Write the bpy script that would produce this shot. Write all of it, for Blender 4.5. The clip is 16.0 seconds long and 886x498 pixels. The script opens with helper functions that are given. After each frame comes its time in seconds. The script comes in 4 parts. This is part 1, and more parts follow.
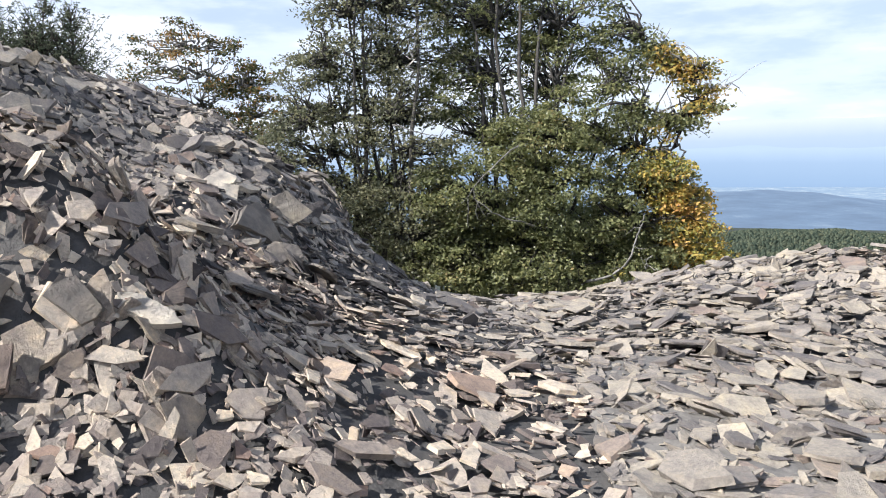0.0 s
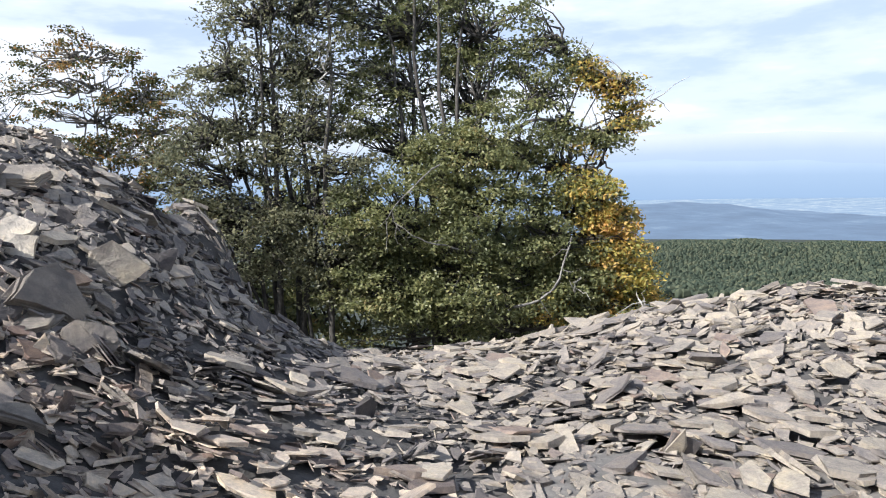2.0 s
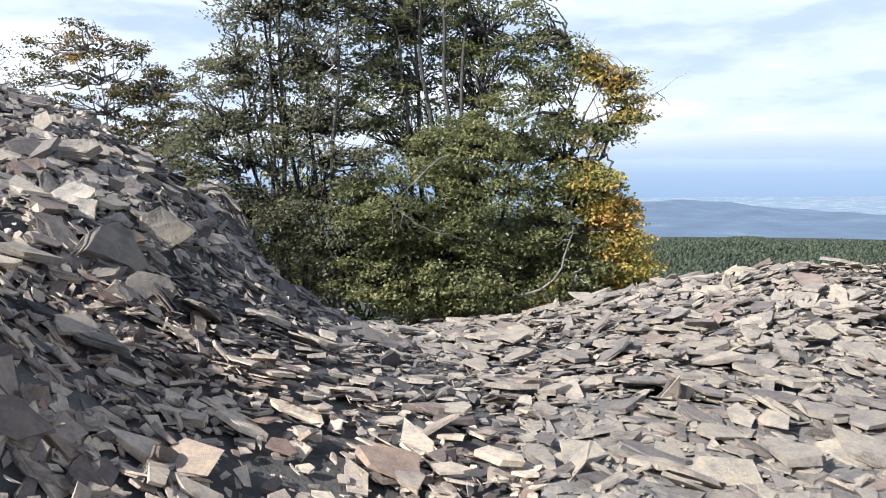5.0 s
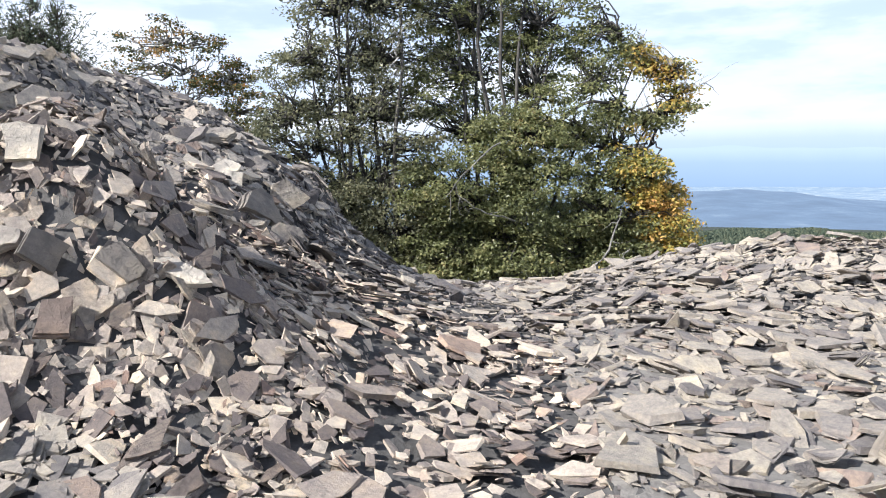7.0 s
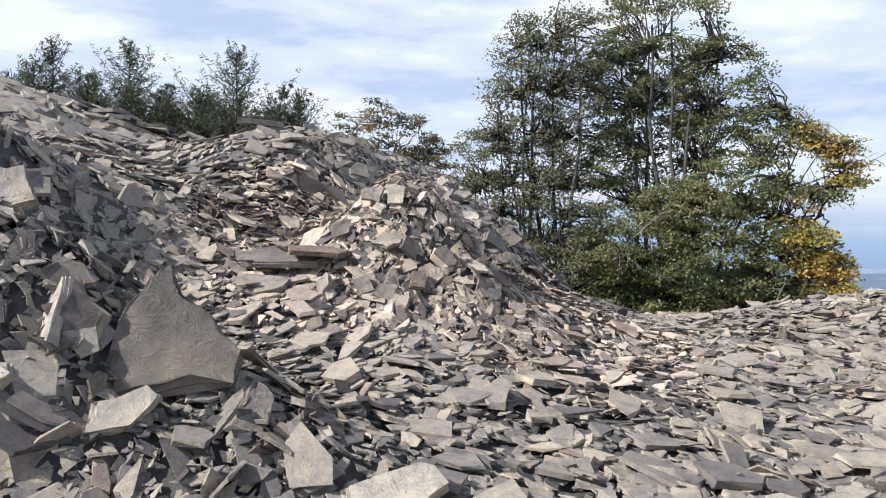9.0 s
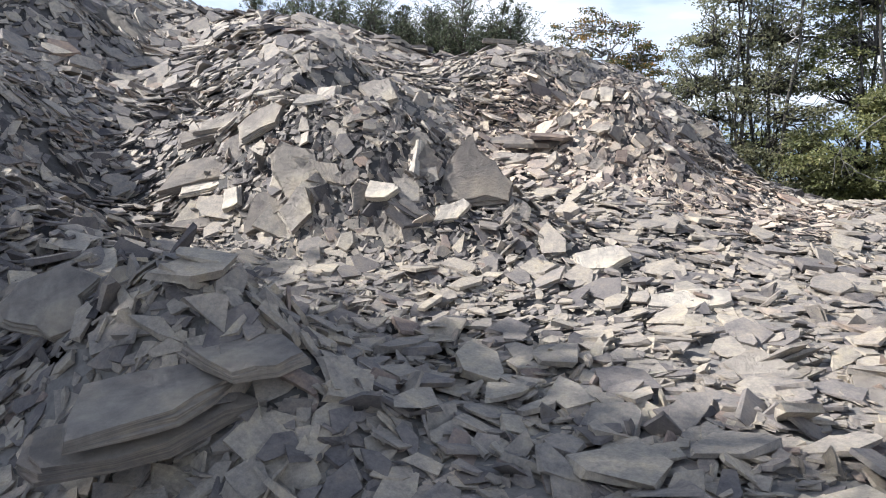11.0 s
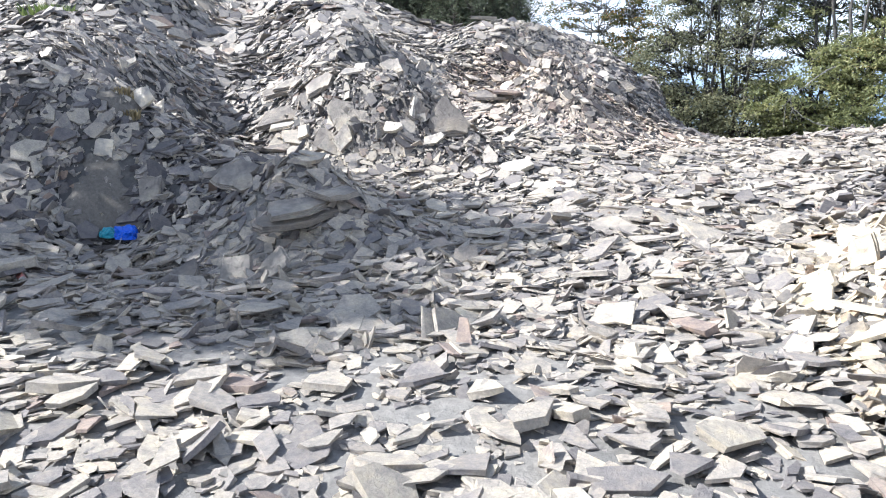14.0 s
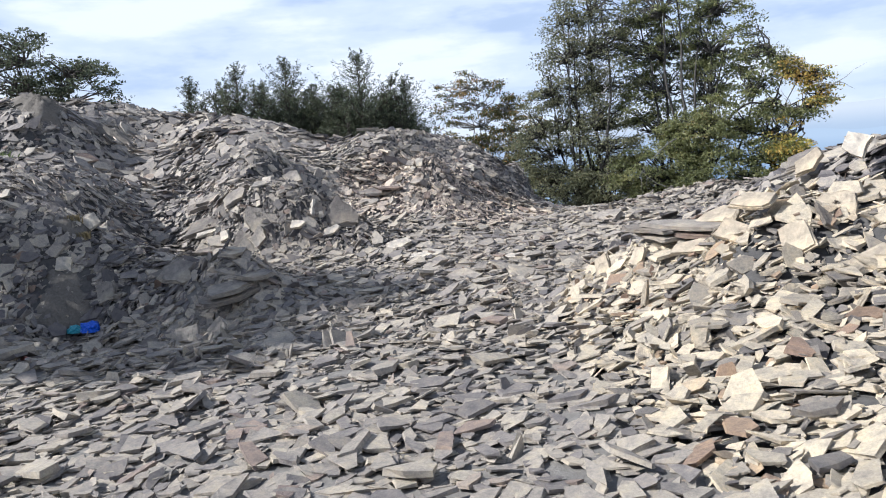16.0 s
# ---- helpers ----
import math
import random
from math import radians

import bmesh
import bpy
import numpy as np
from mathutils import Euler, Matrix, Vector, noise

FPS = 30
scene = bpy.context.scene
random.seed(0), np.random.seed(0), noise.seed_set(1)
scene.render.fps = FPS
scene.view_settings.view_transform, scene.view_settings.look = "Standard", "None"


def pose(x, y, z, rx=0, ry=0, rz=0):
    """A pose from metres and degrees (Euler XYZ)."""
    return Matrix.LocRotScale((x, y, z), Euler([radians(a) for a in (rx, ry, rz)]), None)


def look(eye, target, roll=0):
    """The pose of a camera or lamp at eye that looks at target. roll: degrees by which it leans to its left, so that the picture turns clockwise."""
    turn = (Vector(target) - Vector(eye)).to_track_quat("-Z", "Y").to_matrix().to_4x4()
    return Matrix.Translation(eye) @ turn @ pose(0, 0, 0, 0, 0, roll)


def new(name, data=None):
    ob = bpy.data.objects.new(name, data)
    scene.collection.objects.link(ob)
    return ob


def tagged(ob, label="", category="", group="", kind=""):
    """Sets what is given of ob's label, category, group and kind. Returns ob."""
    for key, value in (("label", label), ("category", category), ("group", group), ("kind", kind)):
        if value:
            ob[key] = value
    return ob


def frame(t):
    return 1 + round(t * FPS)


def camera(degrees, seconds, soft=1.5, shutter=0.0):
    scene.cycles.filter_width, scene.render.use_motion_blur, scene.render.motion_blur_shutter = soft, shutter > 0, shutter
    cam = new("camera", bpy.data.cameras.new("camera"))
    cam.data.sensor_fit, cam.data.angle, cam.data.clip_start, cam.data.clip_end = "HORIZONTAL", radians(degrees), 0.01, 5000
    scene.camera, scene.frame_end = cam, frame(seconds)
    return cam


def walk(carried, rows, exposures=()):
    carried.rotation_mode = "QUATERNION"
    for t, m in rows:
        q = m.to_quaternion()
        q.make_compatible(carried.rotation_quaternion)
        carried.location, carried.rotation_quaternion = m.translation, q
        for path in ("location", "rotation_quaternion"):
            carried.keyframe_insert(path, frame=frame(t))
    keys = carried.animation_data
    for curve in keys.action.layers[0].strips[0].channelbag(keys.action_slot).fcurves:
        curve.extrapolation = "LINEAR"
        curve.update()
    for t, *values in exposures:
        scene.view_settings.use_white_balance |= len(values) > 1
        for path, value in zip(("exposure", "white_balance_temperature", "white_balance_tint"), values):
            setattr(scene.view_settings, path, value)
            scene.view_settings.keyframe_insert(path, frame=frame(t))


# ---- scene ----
cam = camera(61.7, 16.0, 1.05)
PATH = [
    (0, (0.054, -0.535, 1.952), (0.057, 1.451, 1.714), -1.1),
    (0.5, (0.069, 0.041, 1.986), (0.164, 2.024, 1.743), 0.6),
    (1, (0.199, 0.462, 2.015), (0.341, 2.443, 1.774), 0.9),
    (1.5, (0.275, 0.791, 2.052), (0.459, 2.77, 1.824), -0.6),
    (2, (0.302, 0.793, 2.066), (0.502, 2.773, 1.864), -1.5),
    (2.5, (0.298, 0.799, 2.067), (0.506, 2.779, 1.881), -2.1),
    (3, (0.303, 0.791, 2.065), (0.516, 2.771, 1.877), -2.2),
    (3.5, (0.301, 0.796, 2.066), (0.514, 2.776, 1.874), -2.2),
    (4, (0.28, 0.746, 2.044), (0.493, 2.724, 1.839), -1.9),
    (4.2, (0.26, 0.673, 2.014), (0.468, 2.652, 1.806), -1.9),
    (6.3, (0.015, -0.392, 1.898), (0.172, 1.589, 1.674), 0.9),
    (6.5, (0.092, -0.57, 1.922), (0.202, 1.412, 1.679), 0.2),
    (7, (-0.007, -1.03, 1.885), (0.047, 0.955, 1.643), -0.9),
    (7.5, (-0.027, -1.638, 1.858), (-0.069, 0.348, 1.622), -1.7),
    (7.8, (-0.074, -2.048, 1.841), (-0.192, -0.062, 1.635), -1.4),
    (8, (-0.089, -2.407, 1.798), (-0.232, -0.42, 1.624), -0.9),
    (8.5, (-0.121, -3.218, 1.715), (-0.367, -1.236, 1.618), 0.4),
    (9, (-0.127, -3.869, 1.707), (-0.515, -1.908, 1.649), 0.8),
    (9.5, (-0.073, -4.447, 1.578), (-0.632, -2.527, 1.515), 0.1),
    (10, (0.0, -4.981, 1.498), (-0.731, -3.124, 1.375), 0.1),
    (10.2, (0.024, -5.227, 1.476), (-0.778, -3.401, 1.326), 0.4),
    (12.3, (1.837, -8.06, 1.57), (0.91, -6.351, 1.099), -0.3),
    (12.5, (1.953, -8.265, 1.594), (1.025, -6.556, 1.124), 0.0),
    (13, (2.262, -8.857, 1.6), (1.337, -7.15, 1.123), 1.2),
    (13.5, (2.641, -9.449, 1.648), (1.704, -7.745, 1.181), 1.3),
    (14, (2.993, -10.05, 1.701), (2.06, -8.338, 1.255), 0.7),
    (14.5, (3.45, -10.707, 1.756), (2.523, -8.981, 1.356), -0.3),
    (15, (3.946, -11.403, 1.776), (3.044, -9.651, 1.435), -2.7),
    (15.5, (4.365, -11.961, 1.735), (3.541, -10.158, 1.471), -4.3),
    (16, (4.555, -12.286, 1.714), (3.805, -10.443, 1.511), -4.9),
]
EXPOSURES = [(0, 0.92, 6050, 10), (4, 0.88, 6050, 10), (7, 1.07, 6000, 10), (9, 0.70, 6050, 10), (10.2, 0.70, 6050, 10), (12.3, 1.60, 5750, 9), (13.5, 1.58, 5680, 8), (14.5, 1.42, 5680, 8), (15.2, 1.04, 5700, 9), (16, 0.69, 5800, 9)]
walk(cam, [(t, look(eye, target, roll)) for t, eye, target, roll in PATH], EXPOSURES)

# ---- world, sun, exposure ----
SUN_AZIMUTH, SUN_HEIGHT = radians(242), radians(39)   # clockwise from +y, above the horizon
to_sun = Vector((math.sin(SUN_AZIMUTH) * math.cos(SUN_HEIGHT), math.cos(SUN_AZIMUTH) * math.cos(SUN_HEIGHT), math.sin(SUN_HEIGHT)))
sun = new("sun", bpy.data.lights.new("sun", "SUN"))
sun.data.energy, sun.data.angle, sun.data.color = 4.6, radians(0.55), (1.0, 0.937, 0.85)
sun.rotation_mode = "QUATERNION"
sun.rotation_quaternion = to_sun.to_track_quat("Z", "Y")


def link(tree, a, out, b, inp):
    tree.links.new(a.outputs[out], b.inputs[inp])


def ramp(tree, stops, smooth=False):
    node = tree.nodes.new("ShaderNodeValToRGB")
    node.color_ramp.interpolation = "EASE" if smooth else "LINEAR"
    els = node.color_ramp.elements
    while len(els) < len(stops):
        els.new(0.5)
    for e, (p, c) in zip(els, stops):
        e.position, e.color = p, (*c, 1)
    return node


def make_world():
    world = bpy.data.worlds.new("sky")
    scene.world = world
    world.use_nodes = True
    t = world.node_tree
    back = t.nodes["Background"]
    sky = t.nodes.new("ShaderNodeTexSky")
    sky.sky_type, sky.sun_disc = "NISHITA", False
    sky.sun_elevation, sky.sun_rotation, sky.altitude = SUN_HEIGHT, SUN_AZIMUTH, 1200
    sky.air_density, sky.dust_density = 1.0, 1.6
    coord = t.nodes.new("ShaderNodeTexCoord")
    stretch = t.nodes.new("ShaderNodeMapping")
    stretch.inputs["Scale"].default_value = (1.5, 1.5, 6.0)
    stretch.inputs["Location"].default_value = (0.35, 0.2, 0.4)
    link(t, coord, "Generated", stretch, "Vector")
    puffs = t.nodes.new("ShaderNodeTexNoise")
    puffs.inputs["Scale"].default_value, puffs.inputs["Detail"].default_value, puffs.inputs["Roughness"].default_value = 2.2, 7, 0.55
    link(t, stretch, "Vector", puffs, "Vector")
    cover = ramp(t, [(0.28, (0.8, 0.8, 0.8)), (0.6, (1, 1, 1))], True)
    link(t, puffs, "Fac", cover, "Fac")
    # thin haze near the skyline hides the cloud deck
    split = t.nodes.new("ShaderNodeSeparateXYZ")
    link(t, coord, "Generated", split, "Vector")
    low = ramp(t, [(0.0, (0.8, 0.8, 0.8)), (0.1, (1, 1, 1)), (0.3, (1, 1, 1)), (0.68, (0.22, 0.22, 0.22))], True)
    link(t, split, "Z", low, "Fac")
    amount = t.nodes.new("ShaderNodeMath")
    amount.operation = "MULTIPLY"
    link(t, cover, "Color", amount, 0)
    link(t, low, "Color", amount, 1)
    cloud = ramp(t, [(0.36, (6.2, 7.2, 9.1)), (0.47, (7.9, 8.6, 9.85)), (0.58, (9.6, 9.85, 10.3))], True)
    link(t, puffs, "Fac", cloud, "Fac")
    mix = t.nodes.new("ShaderNodeMix")
    mix.data_type = "RGBA"
    link(t, amount, 0, mix, 0)
    t.links.new(sky.outputs["Color"], mix.inputs[6])
    t.links.new(cloud.outputs["Color"], mix.inputs[7])
    t.links.new(mix.outputs[2], back.inputs["Color"])
    back.inputs["Strength"].default_value = 0.064


make_world()


# ---- materials ----
def material(name, rough=0.8, metal=0.0):
    m = bpy.data.materials.new(name)
    m.use_nodes = True
    b = m.node_tree.nodes["Principled BSDF"]
    b.inputs["Roughness"].default_value, b.inputs["Metallic"].default_value = rough, metal
    return m, m.node_tree, b


def noise_node(t, scale, detail=4, rough=0.6):
    n = t.nodes.new("ShaderNodeTexNoise")
    n.inputs["Scale"].default_value, n.inputs["Detail"].default_value, n.inputs["Roughness"].default_value = scale, detail, rough
    c = t.nodes.new("ShaderNodeTexCoord")
    link(t, c, "Object", n, "Vector")
    return n


def blend(t, kind, a, b, fac=None, value=0.5):
    """Mixes two colour sockets."""
    n = t.nodes.new("ShaderNodeMix")
    n.data_type, n.blend_type = "RGBA", kind
    n.inputs[0].default_value = value
    if fac is not None:
        t.links.new(fac, n.inputs[0])
    t.links.new(a, n.inputs[6])
    t.links.new(b, n.inputs[7])
    return n.outputs[2]


def add_bump(t, bsdf, height, strength, distance):
    n = t.nodes.new("ShaderNodeBump")
    n.inputs["Strength"].default_value, n.inputs["Distance"].default_value = strength, distance
    t.links.new(height, n.inputs["Height"])
    link(t, n, "Normal", bsdf, "Normal")


def slate_material(name, stops, single, rough=0.74, leaves=75.0):
    """Split slate: a tone for each piece, weather stains, dust, grain and thin leaves along its edges."""
    m, t, b = material(name, rough)
    b.inputs["Specular IOR Level"].default_value = 0.35
    if single:
        seed = t.nodes.new("ShaderNodeObjectInfo").outputs["Random"]
    else:
        seed = t.nodes.new("ShaderNodeNewGeometry").outputs["Random Per Island"]
    tone = ramp(t, stops)
    t.links.new(seed, tone.inputs["Fac"])
    stain = noise_node(t, 2.2 if single else 11.0, 7, 0.68)
    stain_r = ramp(t, [(0.3, (0.61, 0.62, 0.67)), (0.5, (0.98, 0.97, 0.96)), (0.72, (1.27, 1.2, 1.05))])
    link(t, stain, "Fac", stain_r, "Fac")
    grain = noise_node(t, 16.0 if single else 55.0, 7, 0.75)
    spread = 0.1 if single else 0.15
    grain_r = ramp(t, [(0.3, (0.85 - spread, 0.85 - spread, 0.86 - spread)), (0.7, (1.03 + spread, 1.02 + spread, 1.0 + spread))])
    link(t, grain, "Fac", grain_r, "Fac")
    c = blend(t, "MULTIPLY", tone.outputs["Color"], stain_r.outputs["Color"], value=1.0)
    c = blend(t, "MULTIPLY", c, grain_r.outputs["Color"], value=1.0)
    if single:
        squash = t.nodes.new("ShaderNodeMapping")
        squash.inputs["Scale"].default_value = (1.6, 1.6, leaves)
        where = t.nodes.new("ShaderNodeTexCoord")
        link(t, where, "Object", squash, "Vector")
        beds = t.nodes.new("ShaderNodeTexNoise")
        beds.inputs["Scale"].default_value, beds.inputs["Detail"].default_value = 1.6, 4
        link(t, squash, "Vector", beds, "Vector")
        beds_r = ramp(t, [(0.36, (0.74, 0.73, 0.74)), (0.62, (1.1, 1.09, 1.07))])
        link(t, beds, "Fac", beds_r, "Fac")
        c = blend(t, "MULTIPLY", c, beds_r.outputs["Color"], value=1.0)
    t.links.new(c, b.inputs["Base Color"])
    add_bump(t, b, grain.outputs["Fac"], 0.75, 0.06 if single else 0.014)
    return m


GREY = [(0.0, (0.075, 0.07, 0.074)), (0.2, (0.15, 0.137, 0.137)), (0.5, (0.255, 0.232, 0.216)), (0.78, (0.36, 0.326, 0.285)), (0.93, (0.43, 0.385, 0.32)), (0.975, (0.48, 0.42, 0.335)), (0.985, (0.255, 0.186, 0.147)), (1.0, (0.23, 0.168, 0.137))]
TAN = [(0.0, (0.15, 0.138, 0.132)), (0.16, (0.27, 0.24, 0.206)), (0.4, (0.42, 0.37, 0.295)), (0.8, (0.56, 0.485, 0.37)), (0.93, (0.62, 0.53, 0.4)), (0.96, (0.43, 0.32, 0.21)), (1.0, (0.25, 0.175, 0.135))]
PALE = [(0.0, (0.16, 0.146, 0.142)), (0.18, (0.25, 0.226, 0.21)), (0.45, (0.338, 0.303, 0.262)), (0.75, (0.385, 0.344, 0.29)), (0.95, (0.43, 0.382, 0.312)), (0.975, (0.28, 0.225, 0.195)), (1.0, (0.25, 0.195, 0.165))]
MID = [(p, tuple(a * 0.45 + b * 0.55 for a, b in zip(c, d))) for (p, c), (_, d) in zip(GREY[:5] + GREY[6:], [GREY[0], (0, (0.235, 0.214, 0.203)), PALE[2], (0, (0.41, 0.371, 0.322)), (0, (0.475, 0.425, 0.358)), PALE[5], PALE[6]])]
mid_slate = slate_material("mid_slate_chips", MID, False)
mid_one = slate_material("mid_slate_piece", MID, True)
slate = slate_material("slate_chips", GREY, False)
WARM = [(0.0, (0.118, 0.1, 0.097)), (0.18, (0.232, 0.19, 0.168)), (0.45, (0.445, 0.38, 0.32)), (0.75, (0.57, 0.488, 0.4)), (0.94, (0.66, 0.568, 0.45)), (0.97, (0.33, 0.235, 0.185)), (1.0, (0.29, 0.205, 0.165))]
warm_slate = slate_material("warm_slate_chips", WARM, False)
warm_one = slate_material("warm_slate_piece", WARM, True)
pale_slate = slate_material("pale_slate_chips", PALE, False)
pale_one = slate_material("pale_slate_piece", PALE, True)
slate_one = slate_material("slate_piece", GREY, True)
tan_slate = slate_material("tan_slate_chips", TAN, False)
tan_one = slate_material("tan_slate_piece", TAN, True)


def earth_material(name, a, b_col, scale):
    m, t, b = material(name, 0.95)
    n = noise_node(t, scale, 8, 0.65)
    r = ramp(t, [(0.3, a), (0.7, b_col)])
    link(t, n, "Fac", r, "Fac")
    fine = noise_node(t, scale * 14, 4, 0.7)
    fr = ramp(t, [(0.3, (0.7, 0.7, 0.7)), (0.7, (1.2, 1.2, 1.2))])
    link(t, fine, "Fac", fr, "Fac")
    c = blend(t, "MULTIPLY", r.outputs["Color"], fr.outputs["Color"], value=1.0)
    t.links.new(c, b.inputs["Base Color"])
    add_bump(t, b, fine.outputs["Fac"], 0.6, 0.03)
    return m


grit = earth_material("slate_grit", (0.138, 0.132, 0.126), (0.24, 0.22, 0.196), 1.3)
# dark fill colour paints the shade in the gaps between loose slates
gap_dark = earth_material("gap_shade_slate_fill", (0.06, 0.058, 0.058), (0.115, 0.107, 0.1), 1.3)
dirt = earth_material("brown_dirt", (0.12, 0.106, 0.092), (0.19, 0.168, 0.142), 2.0)
meadow = earth_material("far_slope", (0.016, 0.025, 0.017), (0.035, 0.045, 0.028), 0.012)


def hazy_distance_material(name, stops, scale):
    """Far land, the haze of miles of lit air put in as emission."""
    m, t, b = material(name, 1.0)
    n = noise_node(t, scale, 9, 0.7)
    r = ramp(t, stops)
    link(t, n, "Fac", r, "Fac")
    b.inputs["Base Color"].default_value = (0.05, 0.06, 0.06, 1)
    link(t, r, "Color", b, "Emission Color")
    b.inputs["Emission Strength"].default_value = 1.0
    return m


# blue and pale tones hold the haze as glow
hazed_hills = hazy_distance_material("hazed_hills", [(0.36, (0.042, 0.078, 0.15)), (0.54, (0.062, 0.108, 0.19)), (0.62, (0.085, 0.135, 0.215)), (0.7, (0.15, 0.195, 0.26))], 0.011)
hazed_plain = hazy_distance_material("hazed_plain", [(0.42, (0.12, 0.185, 0.285)), (0.54, (0.18, 0.24, 0.315)), (0.68, (0.36, 0.385, 0.41))], 0.02)


def leaf_material(name, stops, thin=0.35, rough=0.65, spray=0.0):
    """Leaves of many tones, which change from leaf to leaf and, by `spray` of it, from spray to spray."""
    m, t, b = material(name, rough)
    b.inputs["Specular IOR Level"].default_value = 0.45 if rough < 0.8 else 0.05
    seed = t.nodes.new("ShaderNodeNewGeometry").outputs["Random Per Island"]
    tone = ramp(t, stops)
    if spray:
        patch = noise_node(t, 0.85, 3, 0.6)
        spread = t.nodes.new("ShaderNodeMapRange")
        spread.inputs["From Min"].default_value, spread.inputs["From Max"].default_value = 0.32, 0.68
        link(t, patch, "Fac", spread, "Value")
        both = t.nodes.new("ShaderNodeMix")
        both.inputs[0].default_value = spray
        t.links.new(seed, both.inputs[2])
        link(t, spread, "Result", both, 3)
        t.links.new(both.outputs[0], tone.inputs["Fac"])
    else:
        t.links.new(seed, tone.inputs["Fac"])
    link(t, tone, "Color", b, "Base Color")
    glow = t.nodes.new("ShaderNodeBsdfTranslucent")
    link(t, tone, "Color", glow, "Color")
    mix = t.nodes.new("ShaderNodeMixShader")
    mix.inputs[0].default_value = thin
    link(t, b, "BSDF", mix, 1)
    link(t, glow, "BSDF", mix, 2)
    link(t, mix, "Shader", t.nodes["Material Output"], "Surface")
    return m


beech_leaf = leaf_material("beech_leaves", [(0.0, (0.076, 0.09, 0.05)), (0.35, (0.172, 0.19, 0.088)), (0.6, (0.268, 0.282, 0.125)), (0.85, (0.4, 0.38, 0.18)), (1.0, (0.47, 0.33, 0.15))], 0.5, 0.42, 0.45)
brown_leaf = leaf_material("browning_beech_leaves", [(0.0, (0.08, 0.09, 0.06)), (0.5, (0.2, 0.205, 0.125)), (0.85, (0.31, 0.295, 0.17)), (1.0, (0.4, 0.31, 0.17))], 0.5, 0.42, 0.4)
autumn_leaf = leaf_material("autumn_leaves", [(0.0, (0.2, 0.24, 0.07)), (0.3, (0.36, 0.35, 0.095)), (0.5, (0.54, 0.42, 0.11)), (0.75, (0.65, 0.42, 0.13)), (1.0, (0.62, 0.33, 0.13))], 0.45, 0.65, 0.5)
rust_leaf = leaf_material("rusty_leaves", [(0.0, (0.2, 0.15, 0.06)), (0.5, (0.36, 0.24, 0.09)), (1.0, (0.48, 0.27, 0.1))], 0.4)
thin_leaf = leaf_material("thin_tree_leaves", [(0.0, (0.06, 0.085, 0.035)), (0.6, (0.12, 0.12, 0.05)), (0.85, (0.25, 0.17, 0.06)), (1.0, (0.35, 0.17, 0.05))])
needle = leaf_material("needles", [(0.0, (0.06, 0.075, 0.048)), (0.6, (0.13, 0.15, 0.09)), (1.0, (0.23, 0.235, 0.15))], 0.25)
# haze of the air is put into these leaves' paler, greyer colours
hazed_leaf = leaf_material("hazed_wood_leaves", [(0.0, (0.036, 0.05, 0.038)), (0.6, (0.066, 0.082, 0.058)), (1.0, (0.105, 0.115, 0.074))], 0.1, 0.95)


def bark_material(name, a, b_col):
    m, t, b = material(name, 0.85)
    n = noise_node(t, 7.0, 6)
    r = ramp(t, [(0.35, a), (0.65, b_col)])
    link(t, n, "Fac", r, "Fac")
    link(t, r, "Color", b, "Base Color")
    add_bump(t, b, n.outputs["Fac"], 0.5, 0.03)
    return m


# bark darkened in its colour, since the trunks stand backlit in shade
beech_bark = bark_material("shade_dark_beech_bark", (0.032, 0.029, 0.026), (0.095, 0.088, 0.078))
thin_bark = bark_material("grey_twig_bark", (0.12, 0.11, 0.1), (0.28, 0.265, 0.24))
pale_bark = bark_material("bare_grey_wood", (0.28, 0.27, 0.25), (0.5, 0.48, 0.44))
limb_bark = bark_material("weathered_limb_bark", (0.11, 0.105, 0.097), (0.26, 0.248, 0.228))
dark_bark = bark_material("dark_bark", (0.05, 0.042, 0.035), (0.11, 0.095, 0.08))


# ---- mesh helpers ----
def part(name, bm, mat, parent=None, label=""):
    """Links a bmesh as one mesh object, under a thing or a part if given."""
    me = bpy.data.meshes.new(name)
    bm.to_mesh(me)
    bm.free()
    me.materials.append(mat)
    ob = new(name, me)
    ob.parent = parent
    return tagged(ob, label)


def mesh_from(name, verts, sizes, corners, mat, parent=None, smooth=False):
    """A mesh object from plain arrays: corner counts of the faces and the corners' vertices."""
    me = bpy.data.meshes.new(name)
    verts, sizes, corners = np.asarray(verts, float).reshape(-1, 3), np.asarray(sizes, np.int32), np.asarray(corners, np.int32)
    me.vertices.add(len(verts))
    me.vertices.foreach_set("co", verts.ravel())
    me.loops.add(len(corners))
    me.loops.foreach_set("vertex_index", corners)
    me.polygons.add(len(sizes))
    me.polygons.foreach_set("loop_start", np.concatenate([[0], np.cumsum(sizes)[:-1]]).astype(np.int32))
    me.polygons.foreach_set("loop_total", sizes)
    me.polygons.foreach_set("use_smooth", np.full(len(sizes), smooth))
    me.update(calc_edges=True)
    me.validate()
    me.materials.append(mat)
    ob = new(name, me)
    ob.parent = parent
    return ob


def empty(name, place=(0, 0, 0)):
    ob = new(name)
    ob.empty_display_size = 0.2
    ob.location = place
    return ob


